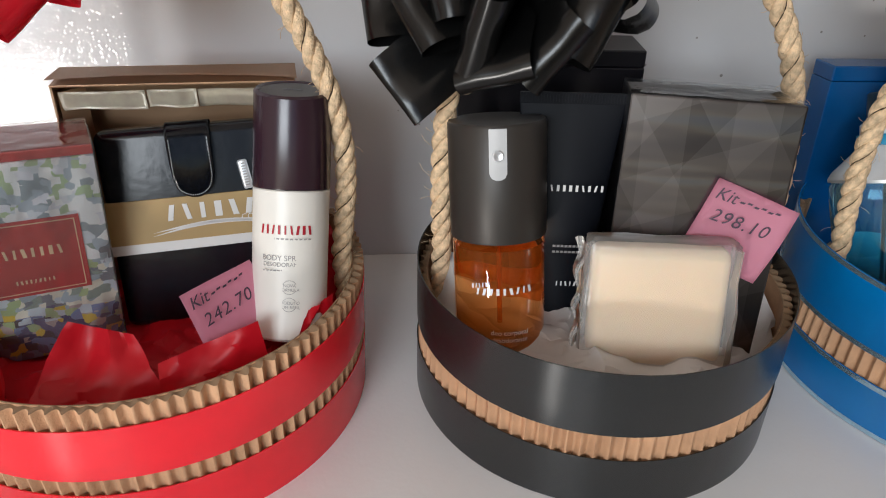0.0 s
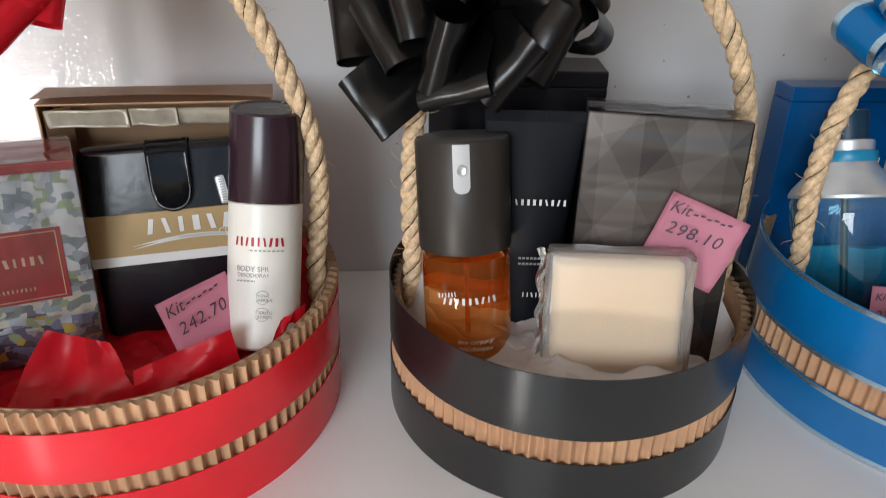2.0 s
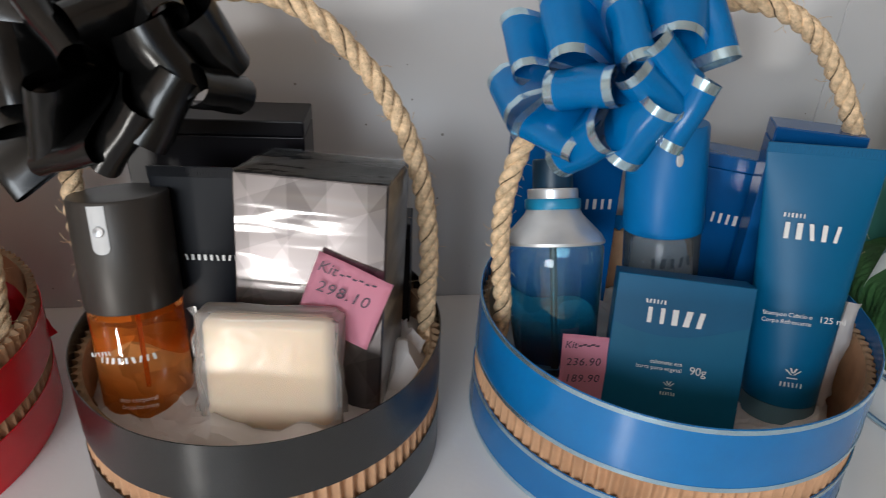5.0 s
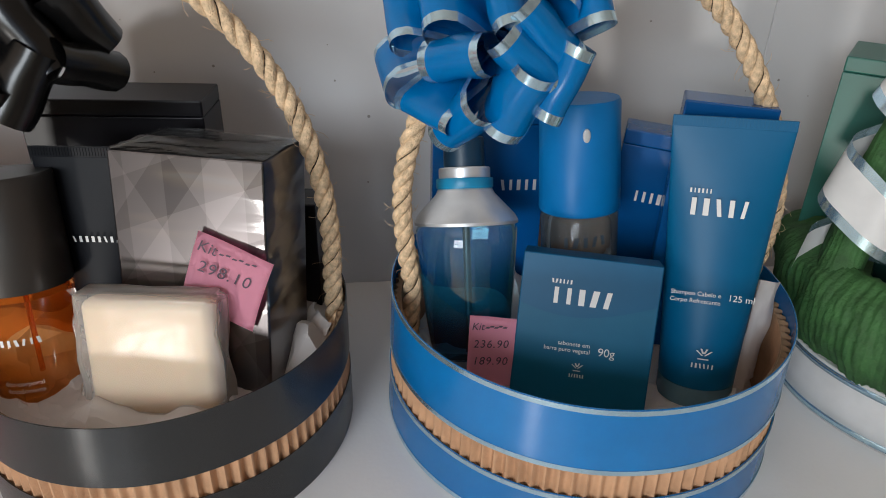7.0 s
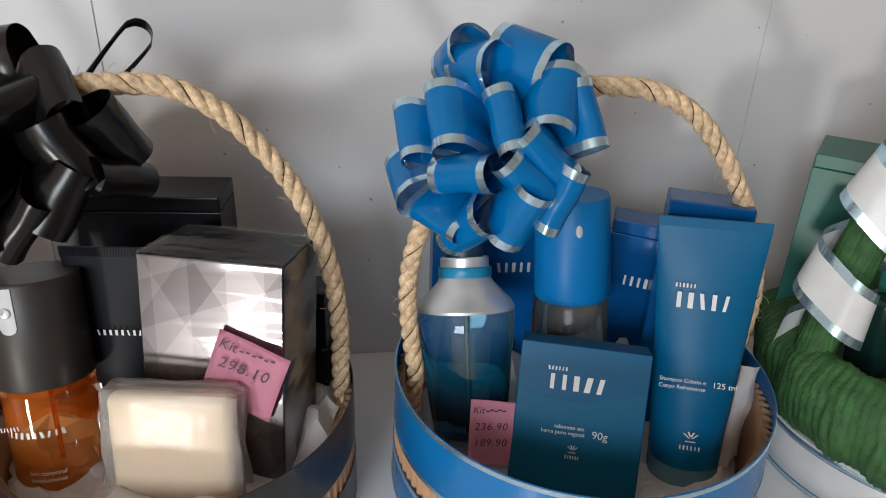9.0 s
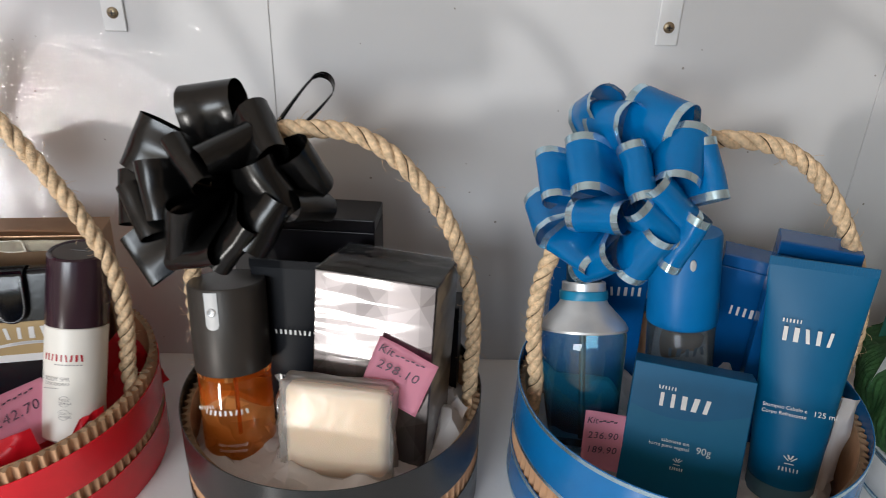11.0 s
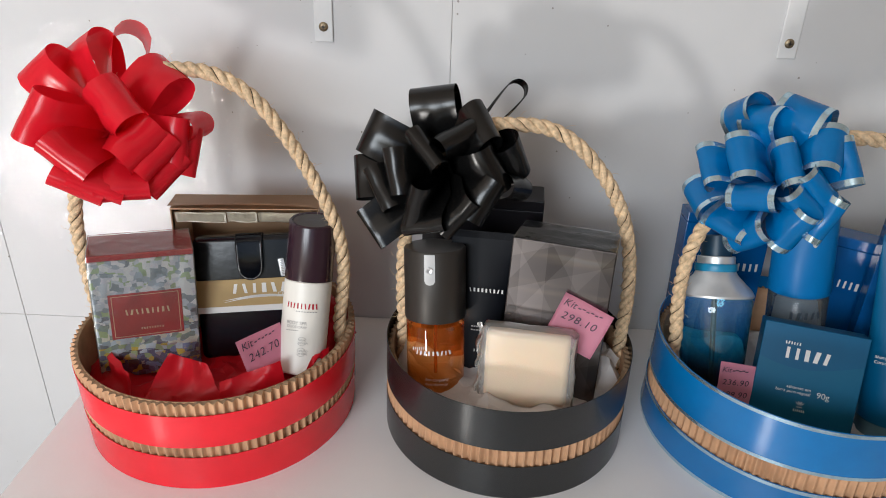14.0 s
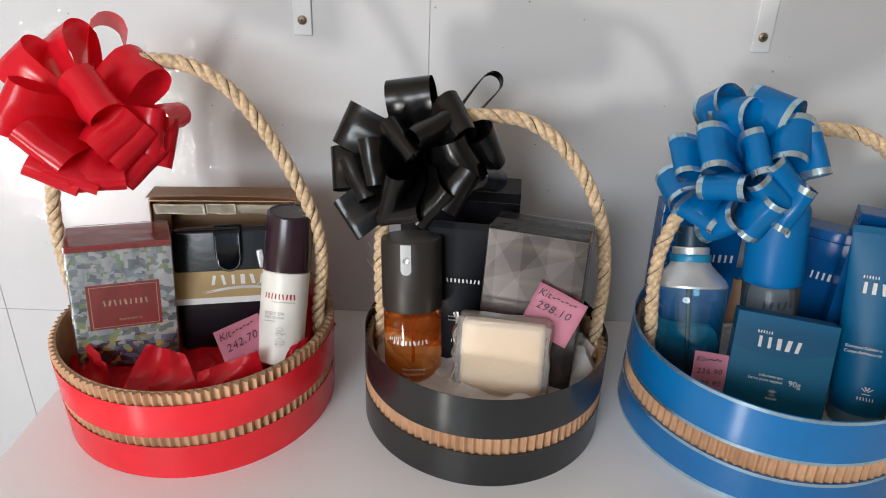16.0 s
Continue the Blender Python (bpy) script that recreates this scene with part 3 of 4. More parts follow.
def fold(name, m, w, h, material, label, seed):
    """A loose crumpled flap of tissue that stands up."""
    def point(u, v):
        px, pz = (u - 0.5) * w, v * h
        top = 0.25 * h * noise.noise(Vector((u * 3, seed, 0))) * v
        return (px * (1 - 0.35 * v) + 0.004 * noise.noise(Vector((u * 5, v * 5, seed))),
                0.009 * ridged(px, pz, seed, 17) + 0.0008 * ridged(px, pz, seed + 3, 40) + 0.35 * pz * v + 0.03 * (u - 0.5) ** 2 * v, pz + top)
    bm = sheet(point, 13, 9)
    for v in bm.verts:
        v.co += Vector((noise.noise(v.co * 120 + Vector((seed, 0, 0))), noise.noise(v.co * 120 + Vector((0, seed, 5))), noise.noise(v.co * 120 + Vector((9, seed, 0))))) * 0.0012
    bmesh.ops.triangulate(bm, faces=bm.faces)
    ob = part(name, bm, material, None, "", 24)
    ob.matrix_world = m
    return tagged(ob, label, "tissue paper")


def crease(corners, label, material, seed, name="tissue_flap"):
    """A loose sheet with flat facets between sharp creases; corners: base, base, top, top."""
    p0, p1, p2, p3 = (Vector(p) for p in corners)
    n = (p1 - p0).cross(p3 - p0).normalized()
    size = (p1 - p0).length

    def point(u, v):
        k = Vector((u * 1.7, v * 1.3, seed))
        p = p0.lerp(p1, u).lerp(p3.lerp(p2, u), v)
        ridge = 1 - 2 * abs(noise.noise(k)) + 0.22 * (1 - 2 * abs(noise.noise(k * 2.6)))
        inside = 1 if 0 < u < 1 else 0.5
        return p + n * (0.085 * size * (ridge - 0.7)) + Vector((noise.noise(k * 5), noise.noise(k * 5 + n), noise.noise(k * 5 - n))) * 0.0005 * inside
    bm = sheet(point, 16, 10)
    bmesh.ops.triangulate(bm, faces=bm.faces)
    ob = part(name, bm, material, None, "", 45)
    return tagged(ob, label, "tissue paper")


tissue("tissue_lining", -0.2225, 0.420, 0.1345, 0.055, RED_TISSUE, "crumpled red tissue paper filling the basket", 1.7,
       [(-0.02, -0.085, 0.02, 0.03), (0.065, -0.09, 0.016, 0.035), (0.115, 0.02, 0.03, 0.03), (-0.1, -0.055, 0.015, 0.03)])
tissue("tissue_lining", 0.090, 0.414, 0.1195, 0.068, WHITE_TISSUE, "crumpled white tissue paper filling the basket", 5.2,
       [(-0.02, -0.09, 0.012, 0.02), (0.05, -0.095, 0.01, 0.03), (0.1, -0.03, 0.02, 0.02), (-0.1, 0.0, 0.03, 0.02)])
tissue("tissue_lining", 0.397, 0.414, 0.1355, 0.034, WHITE_TISSUE, "crumpled white tissue paper filling the basket", 8.4,
       [(0.115, -0.01, 0.05, 0.025), (0.06, 0.06, 0.05, 0.025), (0.08, -0.08, 0.012, 0.03), (-0.05, 0.07, 0.04, 0.03)])
crease([(-0.190, 0.307, 0.066), (-0.128, 0.337, 0.066), (-0.1375, 0.343, 0.1065), (-0.193, 0.326, 0.0905)], "stiff folded flap of red tissue paper", RED_TISSUE, 2.2)
crease([(-0.270, 0.307, 0.066), (-0.180, 0.305, 0.068), (-0.208, 0.340, 0.101), (-0.246, 0.346, 0.1075)], "pointed crumpled flap of red tissue paper", RED_TISSUE, 3.9)
crease([(-0.127, 0.346, 0.070), (-0.099, 0.376, 0.072), (-0.0955, 0.375, 0.105), (-0.109, 0.361, 0.100)], "small red tissue flap beside the spray can", RED_TISSUE, 5.3)
crease([(-0.336, 0.352, 0.066), (-0.272, 0.308, 0.068), (-0.284, 0.334, 0.090), (-0.322, 0.366, 0.102)], "crumpled flap of red tissue before the perfume box", RED_TISSUE, 6.1)
fold("tissue_flap", stand(-0.103, 0.43, 0.055, 62, 0), 0.1, 0.06, RED_TISSUE, "red tissue paper pressed up along the rim", 9.3)
fold("tissue_flap", stand(0.174, 0.400, 0.05, -58, -3), 0.045, 0.045, WHITE_TISSUE, "white tissue flap pushed up beside a box", 4.4)
crease([(0.486, 0.338, 0.045), (0.5275, 0.372, 0.050), (0.5275, 0.378, 0.122), (0.501, 0.358, 0.136)], "tall white tissue flap pressed against the rim", WHITE_TISSUE, 7.7)
fold("tissue_flap", stand(0.445, 0.470, 0.055, -10, -5), 0.07, 0.055, WHITE_TISSUE, "white tissue flap between two bottles", 11.2)


# ---- bows ----
def bow(name, centre, yaw, loops, materials, label, width=0.043, reach=0.086, foil=False, strings=()):
    """A pull bow: ribbon loops out of one knot. loops: (across, up in mm, angle of the ribbon's width, its lean to the front, half thickness in mm)."""
    b = thing(name, Matrix.Translation(centre) @ Matrix.Rotation(radians(yaw), 4, "Z"), label, "bow", "bows on the handles")
    tilt = radians(29)
    right, up, out = Vector((1, 0, 0)), Vector((0, math.sin(tilt), math.cos(tilt))), Vector((0, -math.cos(tilt), math.sin(tilt)))
    rnd = random.Random(len(loops))
    for wide, (across, rise, angle, lean, full) in [(width, q) for q in loops] + [(0.009, q) for q in strings]:
        px, pu, full = across / 1000, rise / 1000, full / 1000
        tip = right * px + up * pu + out * 0.75 * math.sqrt(max(0.0, reach ** 2 - px * px - pu * pu))
        L = tip.length
        d = tip / L
        a, q = radians(angle), radians(lean)
        w = (right * math.cos(a) + up * math.sin(a)) * math.cos(q) + out * math.sin(q)
        w = (w - d * w.dot(d)).normalized()
        n = d.cross(w)
        tw = rnd.uniform(-0.2, 0.2)
        ph = rnd.uniform(0, 6.28)
        lean_tip = rnd.uniform(-0.003, 0.003)

        def point(u, v, L=L, d=d, w=w, n=n, full=full, tw=tw, ph=ph, lean_tip=lean_tip, wide=wide):
            # out along one side, round the end on an even curve, and back to the knot
            f = 0.5 - 0.5 * math.cos(2 * math.pi * u)
            along = (L - full) * min(1.0, f * 1.25) ** 0.7 if f < 0.8 else L - full
            turn_part = max(0.0, (f - 0.8) / 0.2)
            s = 1 if u < 0.5 else -1
            swell = math.sin(0.5 * math.pi * min(1.0, f / 0.8)) ** 0.8
            ang = 0.5 * math.pi * turn_part ** 0.5
            along += full * math.sin(ang)
            side = s * full * (swell * math.cos(ang) if f >= 0.8 else swell)
            k = min(1.0, 0.28 + 1.9 * f)
            c = v - 0.5
            return d * (along + lean_tip * c * 2 + tw * (u - 0.5) * wide * c) + n * (side + 0.003 * (1 - f) * math.cos(ph + 9 * c) + lean_tip * f) + w * (wide * c * k)
        part("loop" if wide == width else "pull_string", sheet(point, 48, 15 if foil else 10, edge=2 if foil else 0), materials, b)
    ring = sheet(lambda u, v: right * 0.011 * math.cos(6.283 * u) + up * 0.011 * math.sin(6.283 * u) + out * (0.02 * v - 0.01), 24, 3, True)
    part("knot", ring, materials, b)
    return b


bow("ribbon_bow", (-0.2907, 0.4, 0.3122), 25, [
    (32, 97, 16, 80, 16), (-10, 90, 6, 55, 17), (-51, 73, 51, 45, 15), (-64, 13, 80, 40, 15), (9, 16, -64, 10, 16), (61, 49, -75, 25, 17),
    (78, -10, -54, 65, 12), (69, -33, 70, 10, 10), (25, -29, 30, 5, 14), (37, -40, 35, 5, 11), (44, -55, 38, 0, 10), (1, -68, 0, 0, 12),
    (-41, -33, -52, 5, 12), (-36, -58, -38, 0, 10), (-21, -62, -48, 10, 9), (60, -26, -81, 0, 11)],
    RED_RIBBON, "large glossy red pull bow tied to a rope handle", 0.045, 0.088)
bow("ribbon_bow", (0.0167, 0.425, 0.2775), 2, [
    (-15, 76, 8, 15, 17), (-80, 40, 60, 10, 13), (-20, 14, -52, 5, 9), (7, 28, 45, 10, 11), (37, 43, 85, 15, 12),
    (71, 16, 71, 55, 15), (43, -6, 68, 60, 14), (70, -21, -32, 60, 12), (12, -52, 62, 5, 10), (-21, -61, 27, 10, 8), (-32, -41, 66, 5, 10),
    (-51, -9, 94, 0, 11), (-66, -24, -62, 5, 9), (-88, -8, -76, 5, 8), (-73, -59, -52, 0, 4), (39, -37, 50, 20, 14)],
    BLACK_RIBBON, "glossy black pull bow tied to a rope handle", 0.043, 0.086, strings=[(71, 90, -38, 84, 10)])
bow("ribbon_bow", (0.3247, 0.408, 0.2883), -22, [
    (11, 66, -22, 15, 20), (-47, 64, 18, 65, 15), (-39, 7, -78, 20, 13), (-66, -3, -63, 15, 10), (-70, -39, -69, 40, 14), (2, 6, -67, 0, 10),
    (40, 25, -50, 50, 16), (54, 19, 86, 20, 9), (34, -12, -31, 10, 12), (46, -39, 75, 15, 9), (20, -54, 48, 45, 14), (-21, -35, 17, 0, 12),
    (-16, -67, 22, 50, 13), (-39, -61, -8, 10, 7), (-27, 53, -31, 20, 14), (25, -31, -42, 20, 12)],
    (BLUE_RIBBON, SILVER), "glossy blue pull bow with silver edge stripes", 0.043, 0.086, foil=True)


# ---- notes ----
def note(m, name_bar, lines, label, wide=0.05):
    """A pink note with handwriting: the first word, an unreadable bar, then the prices."""
    n = thing("paper_note", m, label, "paper note", "price notes")

    def point(u, v):
        return ((u - 0.5) * wide, -0.0016 * math.sin(math.pi * v) * (0.6 + u) + 0.0008 * math.sin(5 * u), v * 0.05)
    bm = sheet(point, 10, 10)
    bmesh.ops.solidify(bm, geom=list(bm.faces), thickness=0.00025)
    part("sheet", bm, PINK, n)
    turn = Matrix.Rotation(radians(4), 4, "Z")
    k = wide / 0.05
    words("Kit", 0.0105 * k, PEN, n, front(-0.0165 * k, -0.0024, 0.0425) @ turn, "handwriting", shear=0.25)
    bars([(i * 0.0042 * k, (i % 2) * 0.0008, 0.0028, 0.0012, 0.0008) for i in range(name_bar)], PEN, n, front(-0.0065 * k, -0.0025, 0.0425) @ turn, "handwriting")
    z = 0.0305
    for text in lines:
        words(text, 0.0112 * k, PEN, n, front(-0.002, -0.0029, z) @ turn, "handwriting", 1.15, shear=0.2)
        z -= 0.0125
    return n


note(stand(-0.1475, 0.3547, 0.077, 44.7, -25.7, -3.4), 6, ["242.70"], "pink price note with handwriting on red tissue")
note(stand(0.1390, 0.3520, 0.1315, -17.0, -7.4, 18.9), 6, ["298.10"], "pink price note stuck askew on a foil box")
note(stand(0.3190, 0.3660, 0.0520, -12, -20, 0), 5, ["236.90", "189.90"], "pink price note standing beside a soap box", 0.036)


# ---- red basket's gifts ----
def perfume_box():
    b = thing("perfume_box", stand(-0.2790, 0.3690, 0.0650, 24.6, -2.5, 3.5), "collage-printed perfume box with red label in clear wrap", "box")
    w, d, h = 0.095, 0.055, 0.1355
    part("body", slab(-w / 2, w / 2, 0, d, 0, h - 0.006, 0.001), COLLAGE, b)
    part("lid", slab(-w / 2, w / 2, 0, d, h - 0.0059, h, 0.001), LABEL_RED, b, "dark red top")
    lab = part("front_label", slab(-0.0335, 0.0335, -0.0008, -0.0001, 0.045, 0.094, 0.0002), LABEL_RED, b, "dark red front label with thin gold frame")
    frame_bars = [(0, 0.0222, 0.061, 0.0006, 0), (0, -0.0222, 0.061, 0.0006, 0), (-0.0305, 0, 0.0006, 0.045, 0), (0.0305, 0, 0.0006, 0.045, 0)]
    bars(frame_bars, GOLD_INK, lab, front(0, -0.0011, 0.0695), "gold_frame")
    bars(logo(0.043, 0.006, 9, 4), GOLD_INK, lab, front(0.001, -0.0011, 0.0735), "brand_mark")
    bars(logo(0.022, 0.0025, 9, 5), GOLD_INK, lab, front(0.004, -0.0011, 0.0545), "maker_mark")
    # loose clear wrap with folded ends on the top
    bm = slab(-w / 2 - 0.0008, w / 2 + 0.0008, -0.0016, d + 0.0008, 0.001, h + 0.0012, 0.001)
    part("clear_wrap", bm, BOX_WRAP, b, "clear crinkled wrap")
    return b


def gold_box():
    b = thing("gold_gift_box", stand(-0.2005, 0.4610, 0.0400, 8.6, 0, 1.5), "open gold card gift box standing on its side", "box")
    w, d, h, t = 0.153, 0.034, 0.1745, 0.0015
    part("back_panel", slab(-w / 2, w / 2, d - t, d, 0, h, 0.0004), GOLD_CARD, b)
    for s in (-1, 1):
        x = s * (w / 2 - t / 2)
        part("side_panel", slab(x - t / 2, x + t / 2, 0, d - t, 0, h - t, 0.0003), GOLD_CARD, b)
    part("top_panel", slab(-w / 2, w / 2, -0.001, d - t, h - t, h, 0.0004), GOLD_CARD, b)
    def lid_sheet(u, v):
        x, y = (u - 0.5) * (w + 0.002), -0.0045 + (d + 0.0045) * v
        return (x, y, h + 0.0022 + 0.0042 * (1 - v) * math.sin(math.pi * min(1, 0.12 + 0.88 * u)) ** 0.6)
    bm = sheet(lid_sheet, 30, 6)
    bmesh.ops.solidify(bm, geom=list(bm.faces), thickness=0.0011)
    part("lid", bm, GOLD_CARD, b, "thin gold lid bowed up off the box")
    part("bottom_panel", slab(-w / 2 + t, w / 2 - t, 0, d - t, 0, t), GOLD_CARD, b)

    for x0, x1, k in ((-w / 2 + 0.004, -0.0205, 0.0), (-0.0195, 0.0115, 0.0012), (0.0125, w / 2 - 0.004, 0.0004)):
        def flap(u, v, x0=x0, x1=x1, k=k):
            return (x0 + (x1 - x0) * u, 0.0008 + 0.004 * v + k + 0.0006 * math.sin(9 * u), h - t - 0.0035 - 0.0135 * v + 0.0007 * math.sin(5 * u + 900 * k) * v)
        bm = sheet(flap, 14, 5)
        bmesh.ops.solidify(bm, geom=list(bm.faces), thickness=0.0006)
        part("inner_flap", bm, GOLD_PALE, b, "pale shiny gold inner flap")
    for s in (-1, 1):
        def cheek(u, v, s=s):
            return (s * (w / 2 - 0.003 - 0.014 * u), 0.003 + 0.014 * u, 0.01 + (h - 0.016) * v)
        part("inner_side_flap", sheet(cheek, 3, 10), GOLD_CARD, b)
    return b


def wallet():
    b = thing("wallet", stand(-0.1800, 0.4075, 0.0640, 9.3, -14, -1), "black patent leather wallet with gold paper band", "wallet")
    w, d, h = 0.116, 0.021, 0.1335
    part("body", slab(-w / 2, w / 2, 0, d, 0, h, 0.0065, segments=5), LEATHER, b, smooth=True)

    def seam_run(u):
        x = (u - 0.5) * (w - 0.016)
        return (x, 0.0014, h - 0.0075)
    bm = bmesh.new()
    for i in range(30):
        tube_along([seam_run(i / 30), seam_run((i + 0.55) / 30)], 0.0004, bm, 4)
    part("top_stitching", bm, THREAD, b)
    # clasp strap that comes over the top and hangs down the front

    def strap(u, v):
        x = (u - 0.5) * 0.0275
        if v < 0.3:
            q = v / 0.3
            return (x, 0.012 - 0.0165 * q, h + 0.0028 * math.sin(math.pi * min(1, q)) - 0.003 * q * q)
        q = (v - 0.3) / 0.7
        tip = math.sqrt(max(0.0, 1 - (2 * (u - 0.5)) ** 2))
        return (x * (1 - 0.05 * q), -0.0045 - 0.002 * math.sin(math.pi * q), h - 0.003 - (0.030 + 0.0135 * tip) * q)
    bm = sheet(strap, 16, 24)
    bmesh.ops.solidify(bm, geom=list(bm.faces), thickness=-0.002)
    clasp = part("clasp_strap", bm, PATENT, b, "shiny black clasp strap with stitched edge")
    bm = bmesh.new()
    for i in range(26):
        a0, a1 = math.pi * i / 26, math.pi * (i + 0.55) / 26
        for_pts = [(0.0112 * math.cos(a), -0.0068, h - 0.034 - 0.0105 * math.sin(a)) for a in (a0, a1)]
        tube_along(for_pts, 0.0004, bm, 4)
    for s in (-1, 1):
        for i in range(12):
            z0 = h - 0.008 - 0.0022 * i
            tube_along([(s * 0.0118, -0.0066, z0), (s * 0.0118, -0.0066, z0 - 0.0013)], 0.0004, bm, 4)
    part("stitching", bm, THREAD, clasp)
    badge = slab(-0.0032, 0.0032, -0.0017, -0.0001, 0, 0.0195, 0.0015, segments=3)
    ob = part("badge", badge, METAL, b, "small rounded metal badge", True)
    ob.matrix_local = Matrix.Translation((0.0335, 0, 0.089)) @ Matrix.Rotation(radians(-8), 4, "Y")
    bars([(0, i * 0.0018, 0.0026, 0.0009, 0) for i in range(-4, 5)], GREY_INK, ob, front(0, -0.0019, 0.0098), "engraving")
    band = part("paper_band", slab(-w / 2 - 0.0004, w / 2 + 0.0004, -0.0009, d + 0.0006, 0.052, 0.0875, 0.0004), BAND_GOLD, b, "matt gold paper band with white mark")
    part("white_border", slab(-w / 2 - 0.0006, w / 2 + 0.0006, -0.0012, d + 0.0004, 0.052, 0.0585), WHITE_INK, band)
    bars(logo(0.07, 0.0105, 7, 8), WHITE_INK, band, front(0.012, -0.0013, 0.0775), "brand_mark")
    words("COURO", 0.0052, WHITE_INK, band, front(0.036, -0.0014, 0.0700), "lettering", 1.1)

    def swoosh(k):
        def f(u, v):
            x = -0.032 + 0.088 * u
            return (x, -0.0013, 0.0625 + 0.0032 * k + 0.006 * math.sin(math.pi * u * 0.9) * (1 - 0.4 * k) - 0.002 * u + 0.0022 * v * math.sin(math.pi * u))
        return f
    for k in (0, 0.7):
        part("swoosh", sheet(swoosh(k), 24, 1), WHITE_INK, band)
    return b


def spray_can():
    b = thing("spray_can", stand(-0.1258, 0.3750, 0.0740, 0, -20, 3.7), "white body spray can with plum cap", "spray can")
    r = 0.0238
    part("can", lathe([(0, 0), (r - 0.002, 0), (r, 0.002), (r, 0.094), (r - 0.0006, 0.0948), (0, 0.0948)], 64), CAN_WHITE, b, smooth=True)
    bm = lathe([(0, 0.0952), (r, 0.0952), (r + 0.0002, 0.0958), (r + 0.0002, 0.1545), (r - 0.0012, 0.156), (r - 0.0022, 0.1555), (r - 0.003, 0.1542), (0, 0.1542)], 64)
    top = lathe([(0, 0.1552), (0.0198, 0.155), (0.0198, 0.1543), (0, 0.1543)], 48)
    slot = slab(-0.006, 0.006, -0.001, 0.001, 0.1553, 0.1556)
    for shape in (bm, top, slot):
        for v in shape.verts:
            if v.co.z > 0.15:
                v.co.z += 0.26 * v.co.y
    cap = part("cap", bm, PLUM, b, "glossy dark plum plastic cap cut aslant", True)
    part("cap_top", top, CAP_GREY, cap, "greyer recessed cap top", True)
    part("cap_slot", slot, CORE_DARK, cap)
    k = r + 0.0003
    bars(logo(0.034, 0.0056, 9, 11), RED_INK, b, front(0.0, -k, 0.071), "brand_mark", k)
    bars([(i * 0.0028, 0, 0.0018, 0.0009, 0) for i in range(-5, 6)], GREY_INK, b, front(0.001, -k, 0.0655), "small_print", k)
    words("BODY SPRAY", 0.0047, GREY_INK, b, front(-0.001, -k, 0.0535), "lettering", 1.0, k)
    words("DESODORANTE", 0.0036, GREY_INK, b, front(-0.001, -k, 0.0495), "lettering", 1.0, k)
    bars([(i * 0.0022, 0, 0.0015, 0.0008, 0) for i in range(-3, 3)], GREY_INK, b, front(-0.006, -k, 0.046), "small_print", k)
    for z, lines in ((0.0355, ("NOVA", "FÓRMULA")), (0.0245, ("PRODUTO", "COM REFIL"))):
        for q, line in enumerate(lines):
            words(line, 0.0027, GREY_INK, b, front(0.003, -k, z + 0.0011 - 0.0028 * q), "lettering", 1.0, k)
        ringbm = bmesh.new()
        for i in range(28):
            a0, a1 = 2 * math.pi * i / 28, 2 * math.pi * (i + 1) / 28
            if abs(math.sin(a0 + 0.1)) < 0.4:
                continue
            quad = []
            for a, rr in ((a0, 0.0042), (a1, 0.0042), (a1, 0.0045), (a0, 0.0045)):
                x, y = 0.003 + rr * math.cos(a), rr * math.sin(a)
                quad.append(ringbm.verts.new((k * math.sin(x / k), y, k * (math.cos(x / k) - 1))))
            ringbm.faces.new(quad)
        part("seal_ring", ringbm, GREY_INK, b).matrix_local = front(0, -k, z)
    return b


perfume_box()
gold_box()
wallet()
spray_can()


